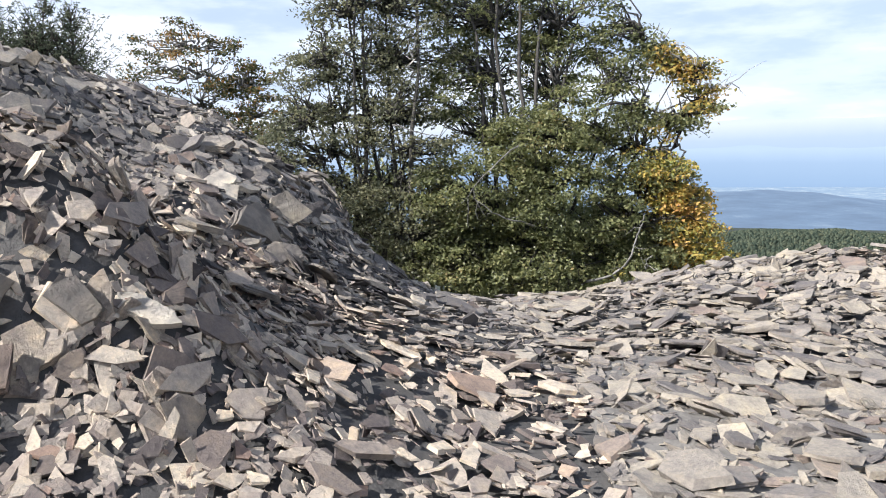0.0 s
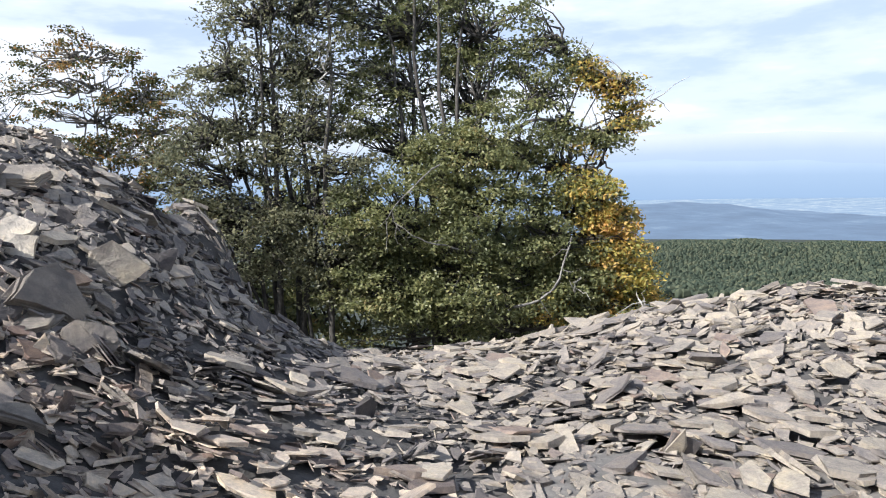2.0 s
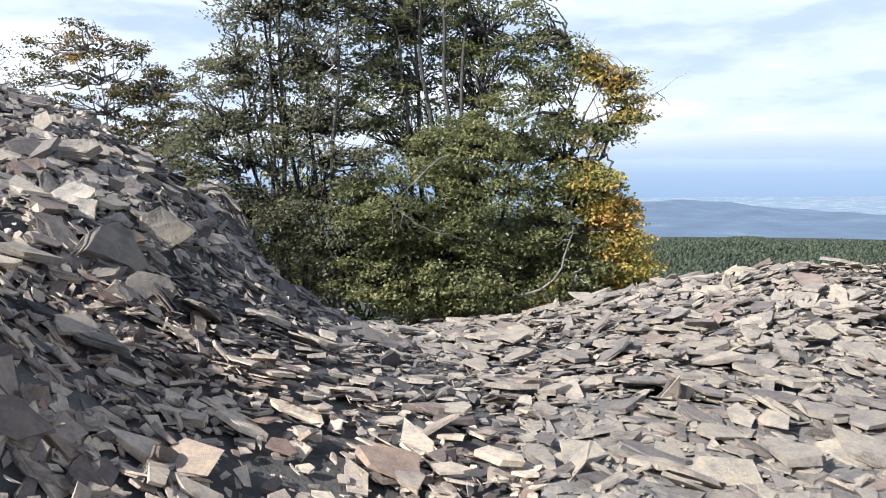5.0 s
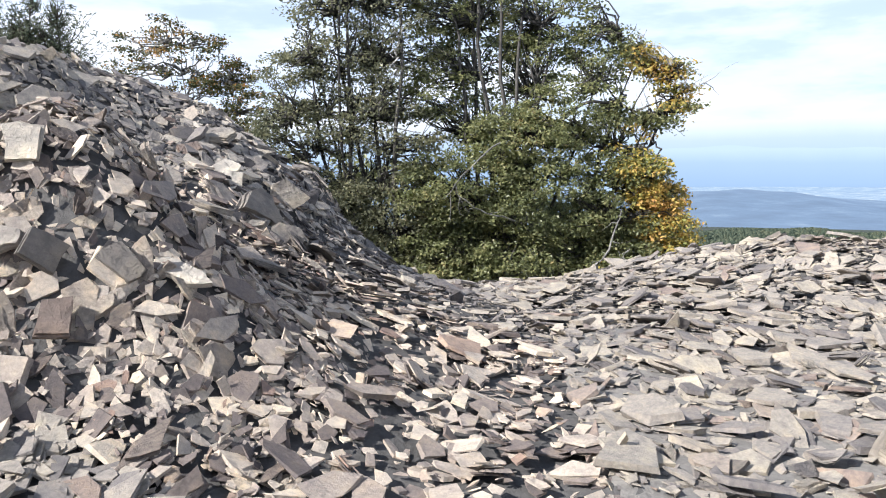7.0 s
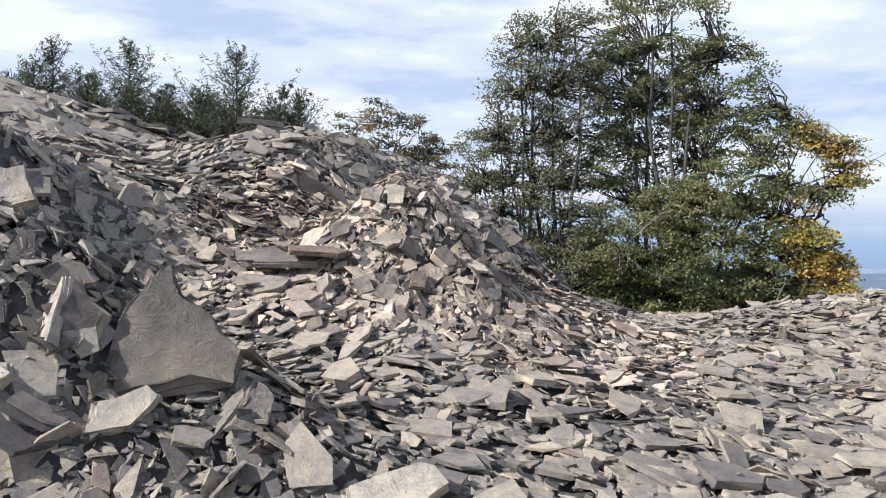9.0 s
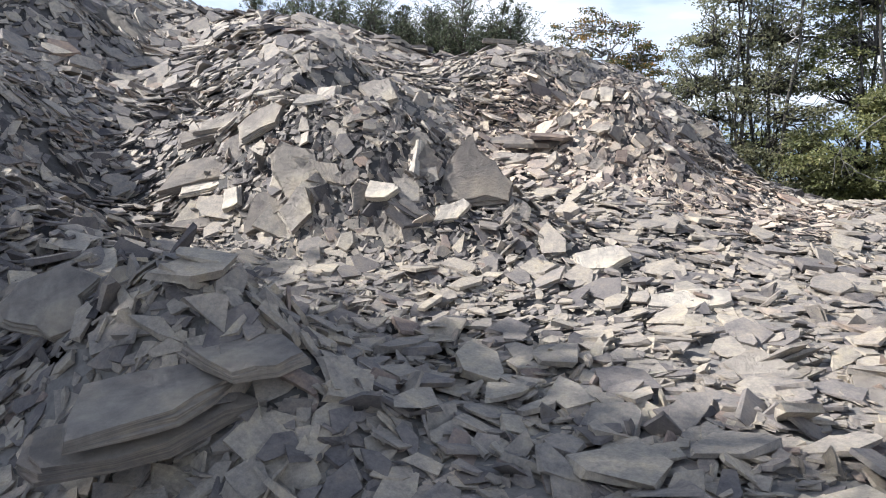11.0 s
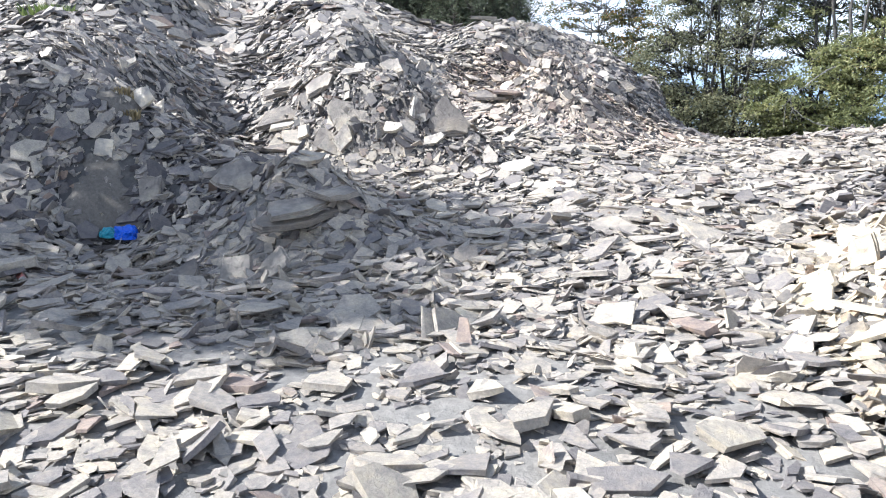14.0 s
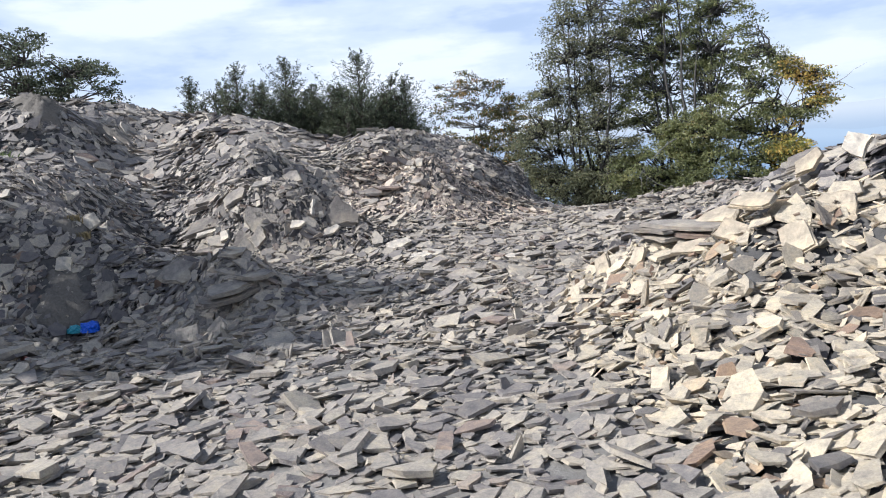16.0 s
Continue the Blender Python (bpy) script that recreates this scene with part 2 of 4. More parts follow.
# ---- the lie of the land ----
# mounds: centre x, y, height, radius x, y, turn, and how steep-sided (1: a bell)
MOUNDS = {
    "cone": [(-1.75, 2.69, 0.82, 0.66, 0.80, 0.89, 1.06), (-2.37, 7.37, 1.99, 1.51, 4.06, 0.20, 1.01), (-1.40, 8.98, 0.75, 0.41, 0.99, 0.25, 1.38)],
    "heap": [(-3.69, 5.49, 1.24, 1.05, 2.14, -0.00, 1.25), (-14.61, 12.99, 4.16, 6.73, 8.21, -0.03, 1.06), (-7.40, 5.21, 2.57, 2.96, 5.89, 0.71, 1.29), (-13.94, 2.50, 3.43, 3.70, 5.95, 0.49, 1.10), (-8.41, -1.59, 1.94, 2.02, 2.68, -0.13, 1.03), (-5.09, 6.02, 0.59, 0.79, 0.79, -0.00, 0.94), (-12.22, 2.11, 0.69, 1.62, 1.14, 0.02, 1.01), (-13.44, 7.11, 0.48, 2.56, 2.38, 0.00, 1.04), (-6.77, -1.92, 0.57, 0.89, 0.95, -0.00, 0.99)],
    "spur": [(-2.97, -0.76, 1.13, 0.50, 1.25, -1.45, 1.12), (-4.80, 0.57, 1.14, 0.92, 1.23, -0.03, 0.91), (-4.14, -0.57, 0.48, 0.59, 0.51, -0.01, 0.96)],
    # the bank's last two mounds are unseen, added to cast shade
    "bank": [(-6.23, -3.53, 1.23, 1.17, 2.40, -1.33, 1.01), (-10.55, -8.60, 4.60, 2.10, 2.10, 0.35), (-8.20, -13.40, 3.40, 2.40, 2.60, 0.00)],
    "tan": [(5.88, -3.44, 0.86, 1.36, 1.75, -0.01, 1.01), (3.71, -4.25, 0.37, 0.60, 1.17, 0.34), (8.10, -5.38, 1.22, 2.91, 3.08, 0.20, 1.04), (4.79, -5.22, 0.39, 0.61, 0.72, 0.01, 1.02)],
    "shoulder": [(6.46, 1.15, 1.27, 1.74, 2.79, -0.56, 1.05)],
    "brow": [(4.16, 7.05, 0.57, 2.53, 1.73, 0.26, 0.99), (7.97, 7.99, 0.35, 2.23, 2.50, -0.00)],
}
LOW = [(-2.17, -3.76, 0.67, 0.86, 0.52, -0.07), (0.99, 1.94, 0.34, 3.34, 4.45, 0.40), (-4.32, -4.59, -0.41, 0.55, 0.47, 0.30), (-2.08, -0.71, -0.27, 0.41, 0.30, 0.21), (-0.68, 9.57, -0.41, 0.50, 0.96, 0.08), (-2.97, -5.49, -0.30, 2.36, 0.95, 0.17)]
HEAPS = list(MOUNDS)


def bell(m, x, y):
    cx, cy, h, rx, ry, turn = m[:6]
    c, s = math.cos(turn), math.sin(turn)
    u, v = (x - cx) * c + (y - cy) * s, (y - cy) * c - (x - cx) * s
    return h * np.exp(-((u / rx) ** 2 + (v / ry) ** 2) ** (m[6] if len(m) > 6 else 1.0))


def floor_height(x, y):
    """The quarry floor without its heaps: a gentle rise, then the brink towards the valley."""
    z = 0.211 + 0.0143 * np.clip(x, -25, 25) + 0.0151 * np.clip(y, -25, 25) - 2.6 / (1 + np.exp(-(np.clip(y, -60, 60) - 10.6) / 1.0))
    z = z - 0.36 * np.clip(y - 12.5, 0, 24) * np.clip((x + 9) / 6, 0, 1)
    for m in LOW:
        z = z + bell(m, x, y)
    return z


def shares(x, y):
    return np.stack([sum(bell(m, x, y) for m in MOUNDS[k]) for k in HEAPS])


def lumps(x, y):
    """Uneven dumping: humps and hollows half a metre to two metres across, about -1 to 1."""
    a = np.sin(2.9 * x + 1.3 * y + 0.4) * np.sin(1.1 * x - 2.6 * y + 1.9)
    b = np.sin(5.7 * x - 3.1 * y + 2.2) * np.sin(4.1 * x + 5.3 * y + 0.7)
    c = np.sin(11.3 * x + 4.7 * y + 1.1) * np.sin(-6.1 * x + 10.7 * y + 2.8)
    return 0.55 * a + 0.3 * b + 0.15 * c


def height(x, y):
    s = shares(x, y).sum(0)
    return floor_height(x, y) + s + lumps(x, y) * (0.018 + 0.075 * np.clip(s * 1.2, 0, 1))


def owner(x, y):
    """Which heap a place belongs to: the index in HEAPS, or -1 for the floor."""
    s = shares(x, y)
    return np.where(s.sum(0) > 0.06, s.argmax(0), -1)


def valley(r, a):
    """Heights beyond the quarry by distance and bearing (0 ahead, clockwise)."""
    drop = -8 - 40 * np.clip((r - 40) / 260, 0, 1) - 30 * np.clip((r - 300) / 300, 0, 1) - 40 * np.clip((r - 640) / 700, 0, 1)
    return drop + 20 * np.exp(-((r - 600) / 130) ** 2) * (0.55 + 0.45 / (1 + np.exp((19.0 - np.degrees(a)) / 2.0)) + 0.04 * np.sin(a * 31) + 0.03 * np.sin(a * 73 + r / 40))


def far_valley(r, a):
    hill = 66 * np.exp(-((r - 1900) / 420) ** 2) * (0.38 + 0.36 / (1 + np.exp((np.degrees(a) - 30.5) / 1.7)) + 0.13 * np.exp(-((np.degrees(a) - 22) / 3.2) ** 2) + 0.03 * np.sin(a * 17) + 0.035 * np.sin(a * 41 + r / 90) + 0.02 * np.sin(a * 97 - r / 50))
    return -118 - 65 * np.clip((r - 1400) / 1500, 0, 1) + hill


def make_ground():
    """One sheet from the quarry floor to the plain."""
    rings = [0.0]
    while rings[-1] < 1250:
        rings.append(rings[-1] + max(0.3, 0.035 * rings[-1]))
    r = np.array(rings[1:])
    n = 300
    a = np.linspace(0, 2 * math.pi, n, endpoint=False)
    rr, aa = np.meshgrid(r, a, indexing="ij")
    x, y = rr * np.sin(aa), rr * np.cos(aa)
    own = owner(x, y)
    z = np.where(own < 0, height(x, y), floor_height(x, y) - 0.06)
    f = np.clip((rr - 32) / 30, 0, 1)
    z = z * (1 - f) + valley(rr, aa) * f
    verts = np.concatenate([[[0, 0, float(height(np.array(0.0), np.array(0.0)))]], np.stack([x, y, z], -1).reshape(-1, 3)])
    i, j = np.meshgrid(np.arange(len(r) - 1), np.arange(n), indexing="ij")
    k = (j + 1) % n
    quads = np.stack([1 + i * n + j, 1 + i * n + k, 1 + (i + 1) * n + k, 1 + (i + 1) * n + j], -1).reshape(-1, 4)[:, ::-1]
    fan = np.stack([np.zeros(n, int), 1 + (np.arange(n) + 1) % n, 1 + np.arange(n)], -1)
    sizes = np.concatenate([np.full(len(quads), 4), np.full(n, 3)])
    ob = mesh_from("ground", verts, sizes, np.concatenate([quads.ravel(), fan.ravel()]), grit, smooth=True)
    ob.data.materials.append(meadow)
    mid = np.repeat(r[:-1], n)
    slot = np.concatenate([np.where(mid > 30, 1, 0), np.zeros(n, int)]).astype(np.int32)
    ob.data.polygons.foreach_set("material_index", slot)
    return tagged(ob, "grey slate quarry floor falling away to a wooded valley", "ground", kind="structure")


make_ground()

# ---- slate heaps ----
rng = np.random.default_rng(7)


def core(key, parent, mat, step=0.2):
    """The compacted body of a heap under its loose pieces."""
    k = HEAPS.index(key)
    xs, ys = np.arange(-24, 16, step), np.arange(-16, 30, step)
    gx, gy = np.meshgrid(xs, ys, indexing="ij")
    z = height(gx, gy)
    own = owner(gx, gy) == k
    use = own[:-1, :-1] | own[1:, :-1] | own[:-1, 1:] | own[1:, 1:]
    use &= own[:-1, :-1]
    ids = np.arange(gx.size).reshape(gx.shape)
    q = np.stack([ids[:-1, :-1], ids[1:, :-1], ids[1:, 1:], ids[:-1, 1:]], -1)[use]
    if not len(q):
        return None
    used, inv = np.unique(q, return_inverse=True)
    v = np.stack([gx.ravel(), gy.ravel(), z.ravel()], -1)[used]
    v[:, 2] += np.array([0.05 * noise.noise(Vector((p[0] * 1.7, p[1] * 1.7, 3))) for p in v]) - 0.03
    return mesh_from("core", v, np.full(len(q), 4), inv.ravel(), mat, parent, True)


def piece_shape(gen, n, sides=6):
    """Corner places of n thin broken plates about 1 across, lying flat: (n, 2*sides, 3)."""
    a = (np.arange(sides) + gen.uniform(-0.42, 0.42, (n, sides))) * 2 * math.pi / sides + gen.uniform(0, 1, (n, 1))
    rad = gen.uniform(0.3, 0.6, (n, sides))
    longer = gen.uniform(0.32, 0.9, (n, 1))
    x, y = np.cos(a) * rad, np.sin(a) * rad * longer
    thick = gen.uniform(0.03, 0.11, (n, 1))
    shift = gen.normal(0, 0.03, (n, sides, 2))
    tilt = gen.normal(0, 0.05, (n, 1)) * x + gen.normal(0, 0.05, (n, 1)) * y
    top = np.stack([x, y, thick / 2 + tilt + gen.normal(0, 0.006, (n, sides))], -1)
    bot = np.stack([x + shift[..., 0], y + shift[..., 1], -thick / 2 + 0 * x], -1)
    return np.concatenate([top, bot], 1)


def turns(gen, normal, wild, dip=None):
    """Rotation matrices that lay plates on slopes of the given normals, off by random tilts."""
    n = len(normal)
    up = normal + gen.normal(0, 1, (n, 3)) * wild[:, None]
    if dip is not None:
        up = up + dip
    up /= np.linalg.norm(up, axis=1, keepdims=True)
    h = gen.normal(0, 1, (n, 3))
    u = np.cross(up, h)
    u /= np.linalg.norm(u, axis=1, keepdims=True)
    v = np.cross(up, u)
    return np.stack([u, v, up], -1)


def dips(x, y, amount):
    """The common lean of the plates, which changes from one tipped load to the next."""
    u = np.sin(1.3 * x + 0.9 * y + 0.5) + 0.6 * np.sin(-0.8 * x + 2.1 * y + 1.7)
    v = np.sin(0.7 * x - 1.6 * y + 2.4) + 0.6 * np.sin(2.3 * x + 0.6 * y + 0.2)
    return np.stack([u, v, 0 * u], -1) * amount[:, None]


def slope(x, y):
    e = 0.08
    gx, gy = (height(x + e, y) - height(x - e, y)) / (2 * e), (height(x, y + e) - height(x, y - e)) / (2 * e)
    n = np.stack([-gx, -gy, np.ones_like(x)], -1)
    return n / np.linalg.norm(n, axis=1, keepdims=True)


def plates(name, x, y, size, wild, mat, parent, lift=0.35, sides=6):
    """Many loose plates joined into one mesh."""
    n = len(x)
    v = piece_shape(rng, n, sides) * size[:, None, None]
    m = turns(rng, slope(x, y), wild, dips(x, y, 0.05 + 0.15 * np.clip(shares(x, y).sum(0) * 1.5, 0, 1)))
    v = np.einsum("nij,nkj->nki", m, v)
    z = height(x, y) + rng.uniform(-0.15, lift, n) * size * 0.5
    v += np.stack([x, y, z], -1)[:, None, :]
    s = sides
    base = (np.arange(n) * 2 * s)[:, None]
    ring, nxt = np.arange(s), (np.arange(s) + 1) % s
    # the smallest chips lie flat on the rest and need no underside
    under = s + ring[::-1] if s > 4 else ring[:0]
    one = np.concatenate([ring, under, np.stack([ring, s + ring, s + nxt, nxt], -1).ravel()])
    corners = (base + one[None]).ravel()
    sizes = np.tile(np.concatenate([[s, s] if s > 4 else [s], np.full(s, 4)]), n)
    ob = mesh_from(name, v.reshape(-1, 3), sizes, corners, mat, parent)
    return tagged(ob, kind="stuff")


# spots where a big slab or bare earth shows: x, y, radius
CLEAR = [(-5.12, -4.02, 0.16), (-5.27, -3.24, 0.14), (-2.0, -0.95, 0.2),  (-3.36, -1.6, 0.12), (-4.75, -4.35, 0.4), (-4.2, -4.56, 0.26), (-5.1, -4.1, 0.2), (-11.7, 4.0, 0.5), (-12.2, 2.1, 0.5)]


def scatter(n, x0, x1, y0, y1, clear=True):
    x, y = rng.uniform(x0, x1, n), rng.uniform(y0, y1, n)
    free = np.ones(n, bool)
    for cx, cy, r in CLEAR if clear else ():
        free &= (x - cx) ** 2 + (y - cy) ** 2 > r * r
    return x[free], y[free]


def sizes_for(n, middle, spread=0.5, top=0.6):
    return np.clip(np.exp(rng.normal(math.log(middle), spread, n)), 0.035, top)


SHAPES = {}


def slate_shape(i, mat):
    """One of a few shared plate meshes for pieces that are objects of their own."""
    if (i, mat.name) not in SHAPES:
        gen = np.random.default_rng(100 + i)
        rough_v = piece_shape(gen, 1, 4 + (i % 5 + 1) // 2)[0]
        bite = gen.uniform(0.6, 1.12, (len(rough_v) // 2, 1))
        rough_v[:, :2] *= np.concatenate([bite, bite])
        half = len(rough_v) // 2
        top, low, ring = rough_v[:half], rough_v[half:], []
        for k in range(half):
            nick = gen.normal(0, 0.018, 3) * [1, 1, 0.1]
            ring += [(top[k], low[k]), ((top[k] + top[(k + 1) % half]) / 2 + nick, (low[k] + low[(k + 1) % half]) / 2 + nick + gen.normal(0, 0.02, 3) * [1, 1, 0.1])]
        sides = len(ring)
        crack, gone = gen.uniform(0.35, 0.75), int(gen.integers(0, sides))
        levels = [[], [], [], []]
        for k, (hi, lo) in enumerate(ring):
            cut = 0.55 if (k - gone) % sides < 2 else (0.8 if (k - gone) % sides in (2, sides - 1) else gen.uniform(0.93, 1.0))
            mid = lo + (hi - lo) * crack
            levels[0].append(lo)
            levels[1].append(mid)
            levels[2].append(mid * [cut, cut, 1])
            levels[3].append(hi * [cut, cut, 1])
        bm = bmesh.new()
        rows = [[bm.verts.new(p) for p in lev] for lev in levels]
        bm.faces.new(rows[0][::-1])
        bm.faces.new(rows[3])
        for low_r, high_r in zip(rows, rows[1:]):
            for k in range(sides):
                bm.faces.new((low_r[k], low_r[(k + 1) % sides], high_r[(k + 1) % sides], high_r[k]))
        bmesh.ops.recalc_face_normals(bm, faces=bm.faces)
        me = bpy.data.meshes.new("slate")
        bm.to_mesh(me)
        bm.free()
        me.materials.append(mat)
        SHAPES[i, mat.name] = me
    return SHAPES[i, mat.name]


def single_slates(parent, x, y, size, wild, mat, lift=0.3):
    m = turns(rng, slope(x, y), wild, dips(x, y, np.full(len(x), 0.12)))
    z = height(x, y) + rng.uniform(0.0, lift, len(x)) * size * 0.5
    for k in range(len(x)):
        ob = new("slate", slate_shape(int(rng.integers(0, 24)), mat))
        ob.matrix_basis = Matrix.LocRotScale((x[k], y[k], z[k]), Matrix(m[k].tolist()).to_quaternion(), Vector((1, 1, 1)) * size[k])
        ob.parent = parent


HEAP_TAGS = {
    "cone": "steep heap of broken grey slate beside the track",
    "heap": "big sprawling tip of grey slate waste with trees behind",
    "spur": "spur of large grey slate slabs and rubble",
    "bank": "bank of grey slate rubble on bare earth, unseen end raised to cast shade",
    "tan": "heap of tan and yellowish split slate at the track edge",
    "shoulder": "long grey slate shoulder behind the tan heap",
    "brow": "low rounded heap of pale slate chips at the brink",
}
LIE = {"cone": 0.9, "tan": 1.3, "spur": 1.4, "heap": 0.7, "bank": 1.0, "brow": 0.7, "shoulder": 1.0}
heaps = {}
for key in HEAPS:
    heaps[key] = tagged(empty("slate_heap"), HEAP_TAGS[key], "slate heap", "slate heaps")
    core(key, heaps[key], gap_dark)
floor_slates = tagged(empty("slate_litter"), "flat grey slate chips lying over the quarry floor", "slate litter")


def tan_side(x, y):
    """The tan load was tipped against the near side of its heap."""
    return y < -2.4 - 1.5 * (x - 4) + 0.35 * lumps(x, y)


def loads(own, x, y):
    """The places sorted by heap and kind of slate: (heap's name or "", indices, material)."""
    for k in range(-1, len(HEAPS)):
        key = HEAPS[k] if k >= 0 else ""
        sel = np.flatnonzero(own == k)
        if key == "tan":
            near = tan_side(x[sel], y[sel])
            groups = [(sel[near], tan_slate), (sel[~near], slate)]
        else:
            # greyer slate on the left heap and cone flank, partly painting in shade
            greyer = ((x[sel] < -4.6) & (key == "heap")) | ((y[sel] > 4.2 + 0.5 * lumps(x[sel], y[sel])) & (key == "cone"))
            # warm slate also covers the heap and floor round the cone's foot
            run = ~greyer & (key in ("cone", "heap", "")) & ((key == "cone") | (((x[sel] + 2.3) / 1.35) ** 2 + ((y[sel] - 2.7) / 1.75) ** 2 < 1 + 0.25 * lumps(x[sel], y[sel])))
            groups = [(sel[run], warm_slate), (sel[~greyer & ~run], pale_slate if key in ("", "brow", "heap") else mid_slate if key == "spur" else slate), (sel[greyer], mid_slate)]
        for ids, mat in groups:
            if len(ids) > 2:
                yield key, ids, mat


def strew(count, x0, x1, y0, y1, middle, spread=0.5, wild=0.16, top=0.6, sides=6, name="slate_rubble", lift=0.45):
    """Strews plates over a stretch of land and hands each to the heap that it lies on."""
    x, y = scatter(count, x0, x1, y0, y1, middle > 0.08)
    own = owner(x, y)
    size = sizes_for(len(x), middle, spread, top)
    for key, sel, mat in loads(own, x, y):
        w = np.abs(rng.normal(0, wild * (LIE[key] if key else 0.75), len(sel))) + 0.03
        plates(name, x[sel], y[sel], size[sel] * (0.8 if key == "cone" else 1.0), w, mat, heaps[key] if key else floor_slates, lift, sides)


strew(43000, -8, 8, -8, 9.5, 0.118, 0.55, 0.22, 0.38, 5)
strew(26000, -7, 7, -6, 8.5, 0.07, 0.35, 0.4, 0.14, 4)
strew(9000, -3.8, -0.4, 0.9, 8.0, 0.085, 0.4, 0.4, 0.2, 4)
strew(5000, -4.3, -1.3, -2.3, 0.5, 0.08, 0.4, 0.4, 0.18, 4)
strew(6000, -6, 8.5, -11, -8, 0.13, 0.45, 0.13, 0.4, 5)
strew(3200, -6, 8.5, -16, -11, 0.2, 0.45, 0.13, 0.4, 5)
strew(5000, -3, 8, -11.5, -7.5, 0.15, 0.4, 0.14, 0.36, 5)
strew(2500, -10, 10, 9, 12.5, 0.22, 0.4, 0.16, 0.5, 5)
strew(7000, -20, -8, -6, 17, 0.27, 0.5, 0.2, 0.6, 5)
strew(16000, -17, -6, -3, 13, 0.16, 0.35, 0.3, 0.3, 4)
strew(1600, -16, -3, -17, -6, 0.5, 0.4, 0.2, 0.7, 5)
strew(1700, -13, -5.4, 1.8, 9, 0.36, 0.3, 0.12, 0.6, 6)
strew(500, -6, 0.4, -6.6, -2.6, 0.26, 0.3, 0.2, 0.42, 6)
strew(3800, -6.2, 0.6, -6.9, -2.3, 0.15, 0.4, 0.62, 0.32, 5)
strew(2600, 0.2, 4.5, -6.5, 0.5, 0.12, 0.4, 0.5, 0.26, 5)
strew(420, 2.8, 7.5, -7, -1.5, 0.25, 0.3, 0.22, 0.4, 6)
strew(2500, 8, 12, -10, 5, 0.3, 0.45, 0.25, 0.6, 5)
strew(2200, 8.5, 22, -22, 13, 0.34, 0.4, 0.15, 0.7, 5)
strew(1500, -16, 8.5, -24, -16, 0.36, 0.4, 0.15, 0.7, 5)


def strew_stacks(count, x0, x1, y0, y1, middle, layers=4):
    """Split blocks whose thin leaves still lie on one another."""
    x, y = scatter(count, x0, x1, y0, y1)
    own = owner(x, y)
    for key, sel, mat in loads(own, x, y):
        n = len(sel)
        size = sizes_for(n, middle, 0.35, 0.5) * (0.75 if key in ("cone", "brow") else 1.0)
        one = turns(rng, slope(x[sel], y[sel]), np.abs(rng.normal(0, 0.22, n)) + 0.04, dips(x[sel], y[sel], np.full(n, 0.12)))
        verts = []
        for layer in range(layers):
            v = piece_shape(rng, n, 5) * (size * rng.uniform(0.75, 1.05, n))[:, None, None]
            v[..., 2] *= 0.55
            spin = rng.normal(0, 0.18, n)
            c, s = np.cos(spin)[:, None], np.sin(spin)[:, None]
            v = np.stack([v[..., 0] * c - v[..., 1] * s, v[..., 0] * s + v[..., 1] * c, v[..., 2]], -1)
            v += np.stack([rng.normal(0, 0.06, n) * size, rng.normal(0, 0.06, n) * size, (layer - 1) * 0.055 * size], -1)[:, None]
            verts.append(np.einsum("nij,nkj->nki", one, v) + np.stack([x[sel], y[sel], height(x[sel], y[sel])], -1)[:, None])
        v = np.concatenate(verts)
        m = len(v)
        ring, nxt = np.arange(5), (np.arange(5) + 1) % 5
        face = np.concatenate([ring, 5 + ring[::-1], np.stack([ring, 5 + ring, 5 + nxt, nxt], -1).ravel()])
        corners = ((np.arange(m) * 10)[:, None] + face[None]).ravel()
        ob = mesh_from("split_slate", v.reshape(-1, 3), np.tile([5, 5, 4, 4, 4, 4, 4], m), corners, mat, heaps[key] if key else floor_slates)
        tagged(ob, kind="stuff")


strew_stacks(1500, -8, 7, -7, 8.5, 0.24)
strew_stacks(700, -16, -6, -3, 12, 0.36)


def near_slates(key, count, x0, x1, y0, y1, middle, spread, wild, mat, top=0.7):
    x, y = scatter(count * 12, x0, x1, y0, y1)
    own = owner(x, y)
    sel = np.flatnonzero((own == (HEAPS.index(key) if key else -1)) & ((key != "tan") | tan_side(x, y)))[:count]
    size = sizes_for(len(sel), middle, spread, top)
    w = np.abs(rng.normal(0, wild, len(sel))) + 0.04
    single_slates(heaps[key] if key else floor_slates, x[sel], y[sel], size, w, mat)


near_slates("cone", 225, -3.0, -0.5, 1.0, 4.2, 0.175, 0.35, 0.26, warm_one, 0.3)
near_slates("cone", 75, -1.9, -0.4, 3.4, 7.0, 0.3, 0.3, 0.22, slate_one, 0.48)
near_slates("heap", 40, -3.6, -2.2, 1.2, 4.0, 0.2, 0.4, 0.25, warm_one, 0.36)
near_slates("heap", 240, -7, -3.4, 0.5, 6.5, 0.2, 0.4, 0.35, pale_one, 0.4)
near_slates("spur", 220, -5.5, -1.2, -2.2, 1.6, 0.22, 0.4, 0.5, mid_one, 0.42)
near_slates("bank", 200, -8, -4, -6, -1, 0.22, 0.35, 0.4, slate_one, 0.45)
near_slates("tan", 300, 2.6, 7, -7, -1, 0.24, 0.35, 0.36, tan_one, 0.42)
near_slates("shoulder", 150, 3, 8, -4, 4, 0.28, 0.35, 0.3, slate_one)
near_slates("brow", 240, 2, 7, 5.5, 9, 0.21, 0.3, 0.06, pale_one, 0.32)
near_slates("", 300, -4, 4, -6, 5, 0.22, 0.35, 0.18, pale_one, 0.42)


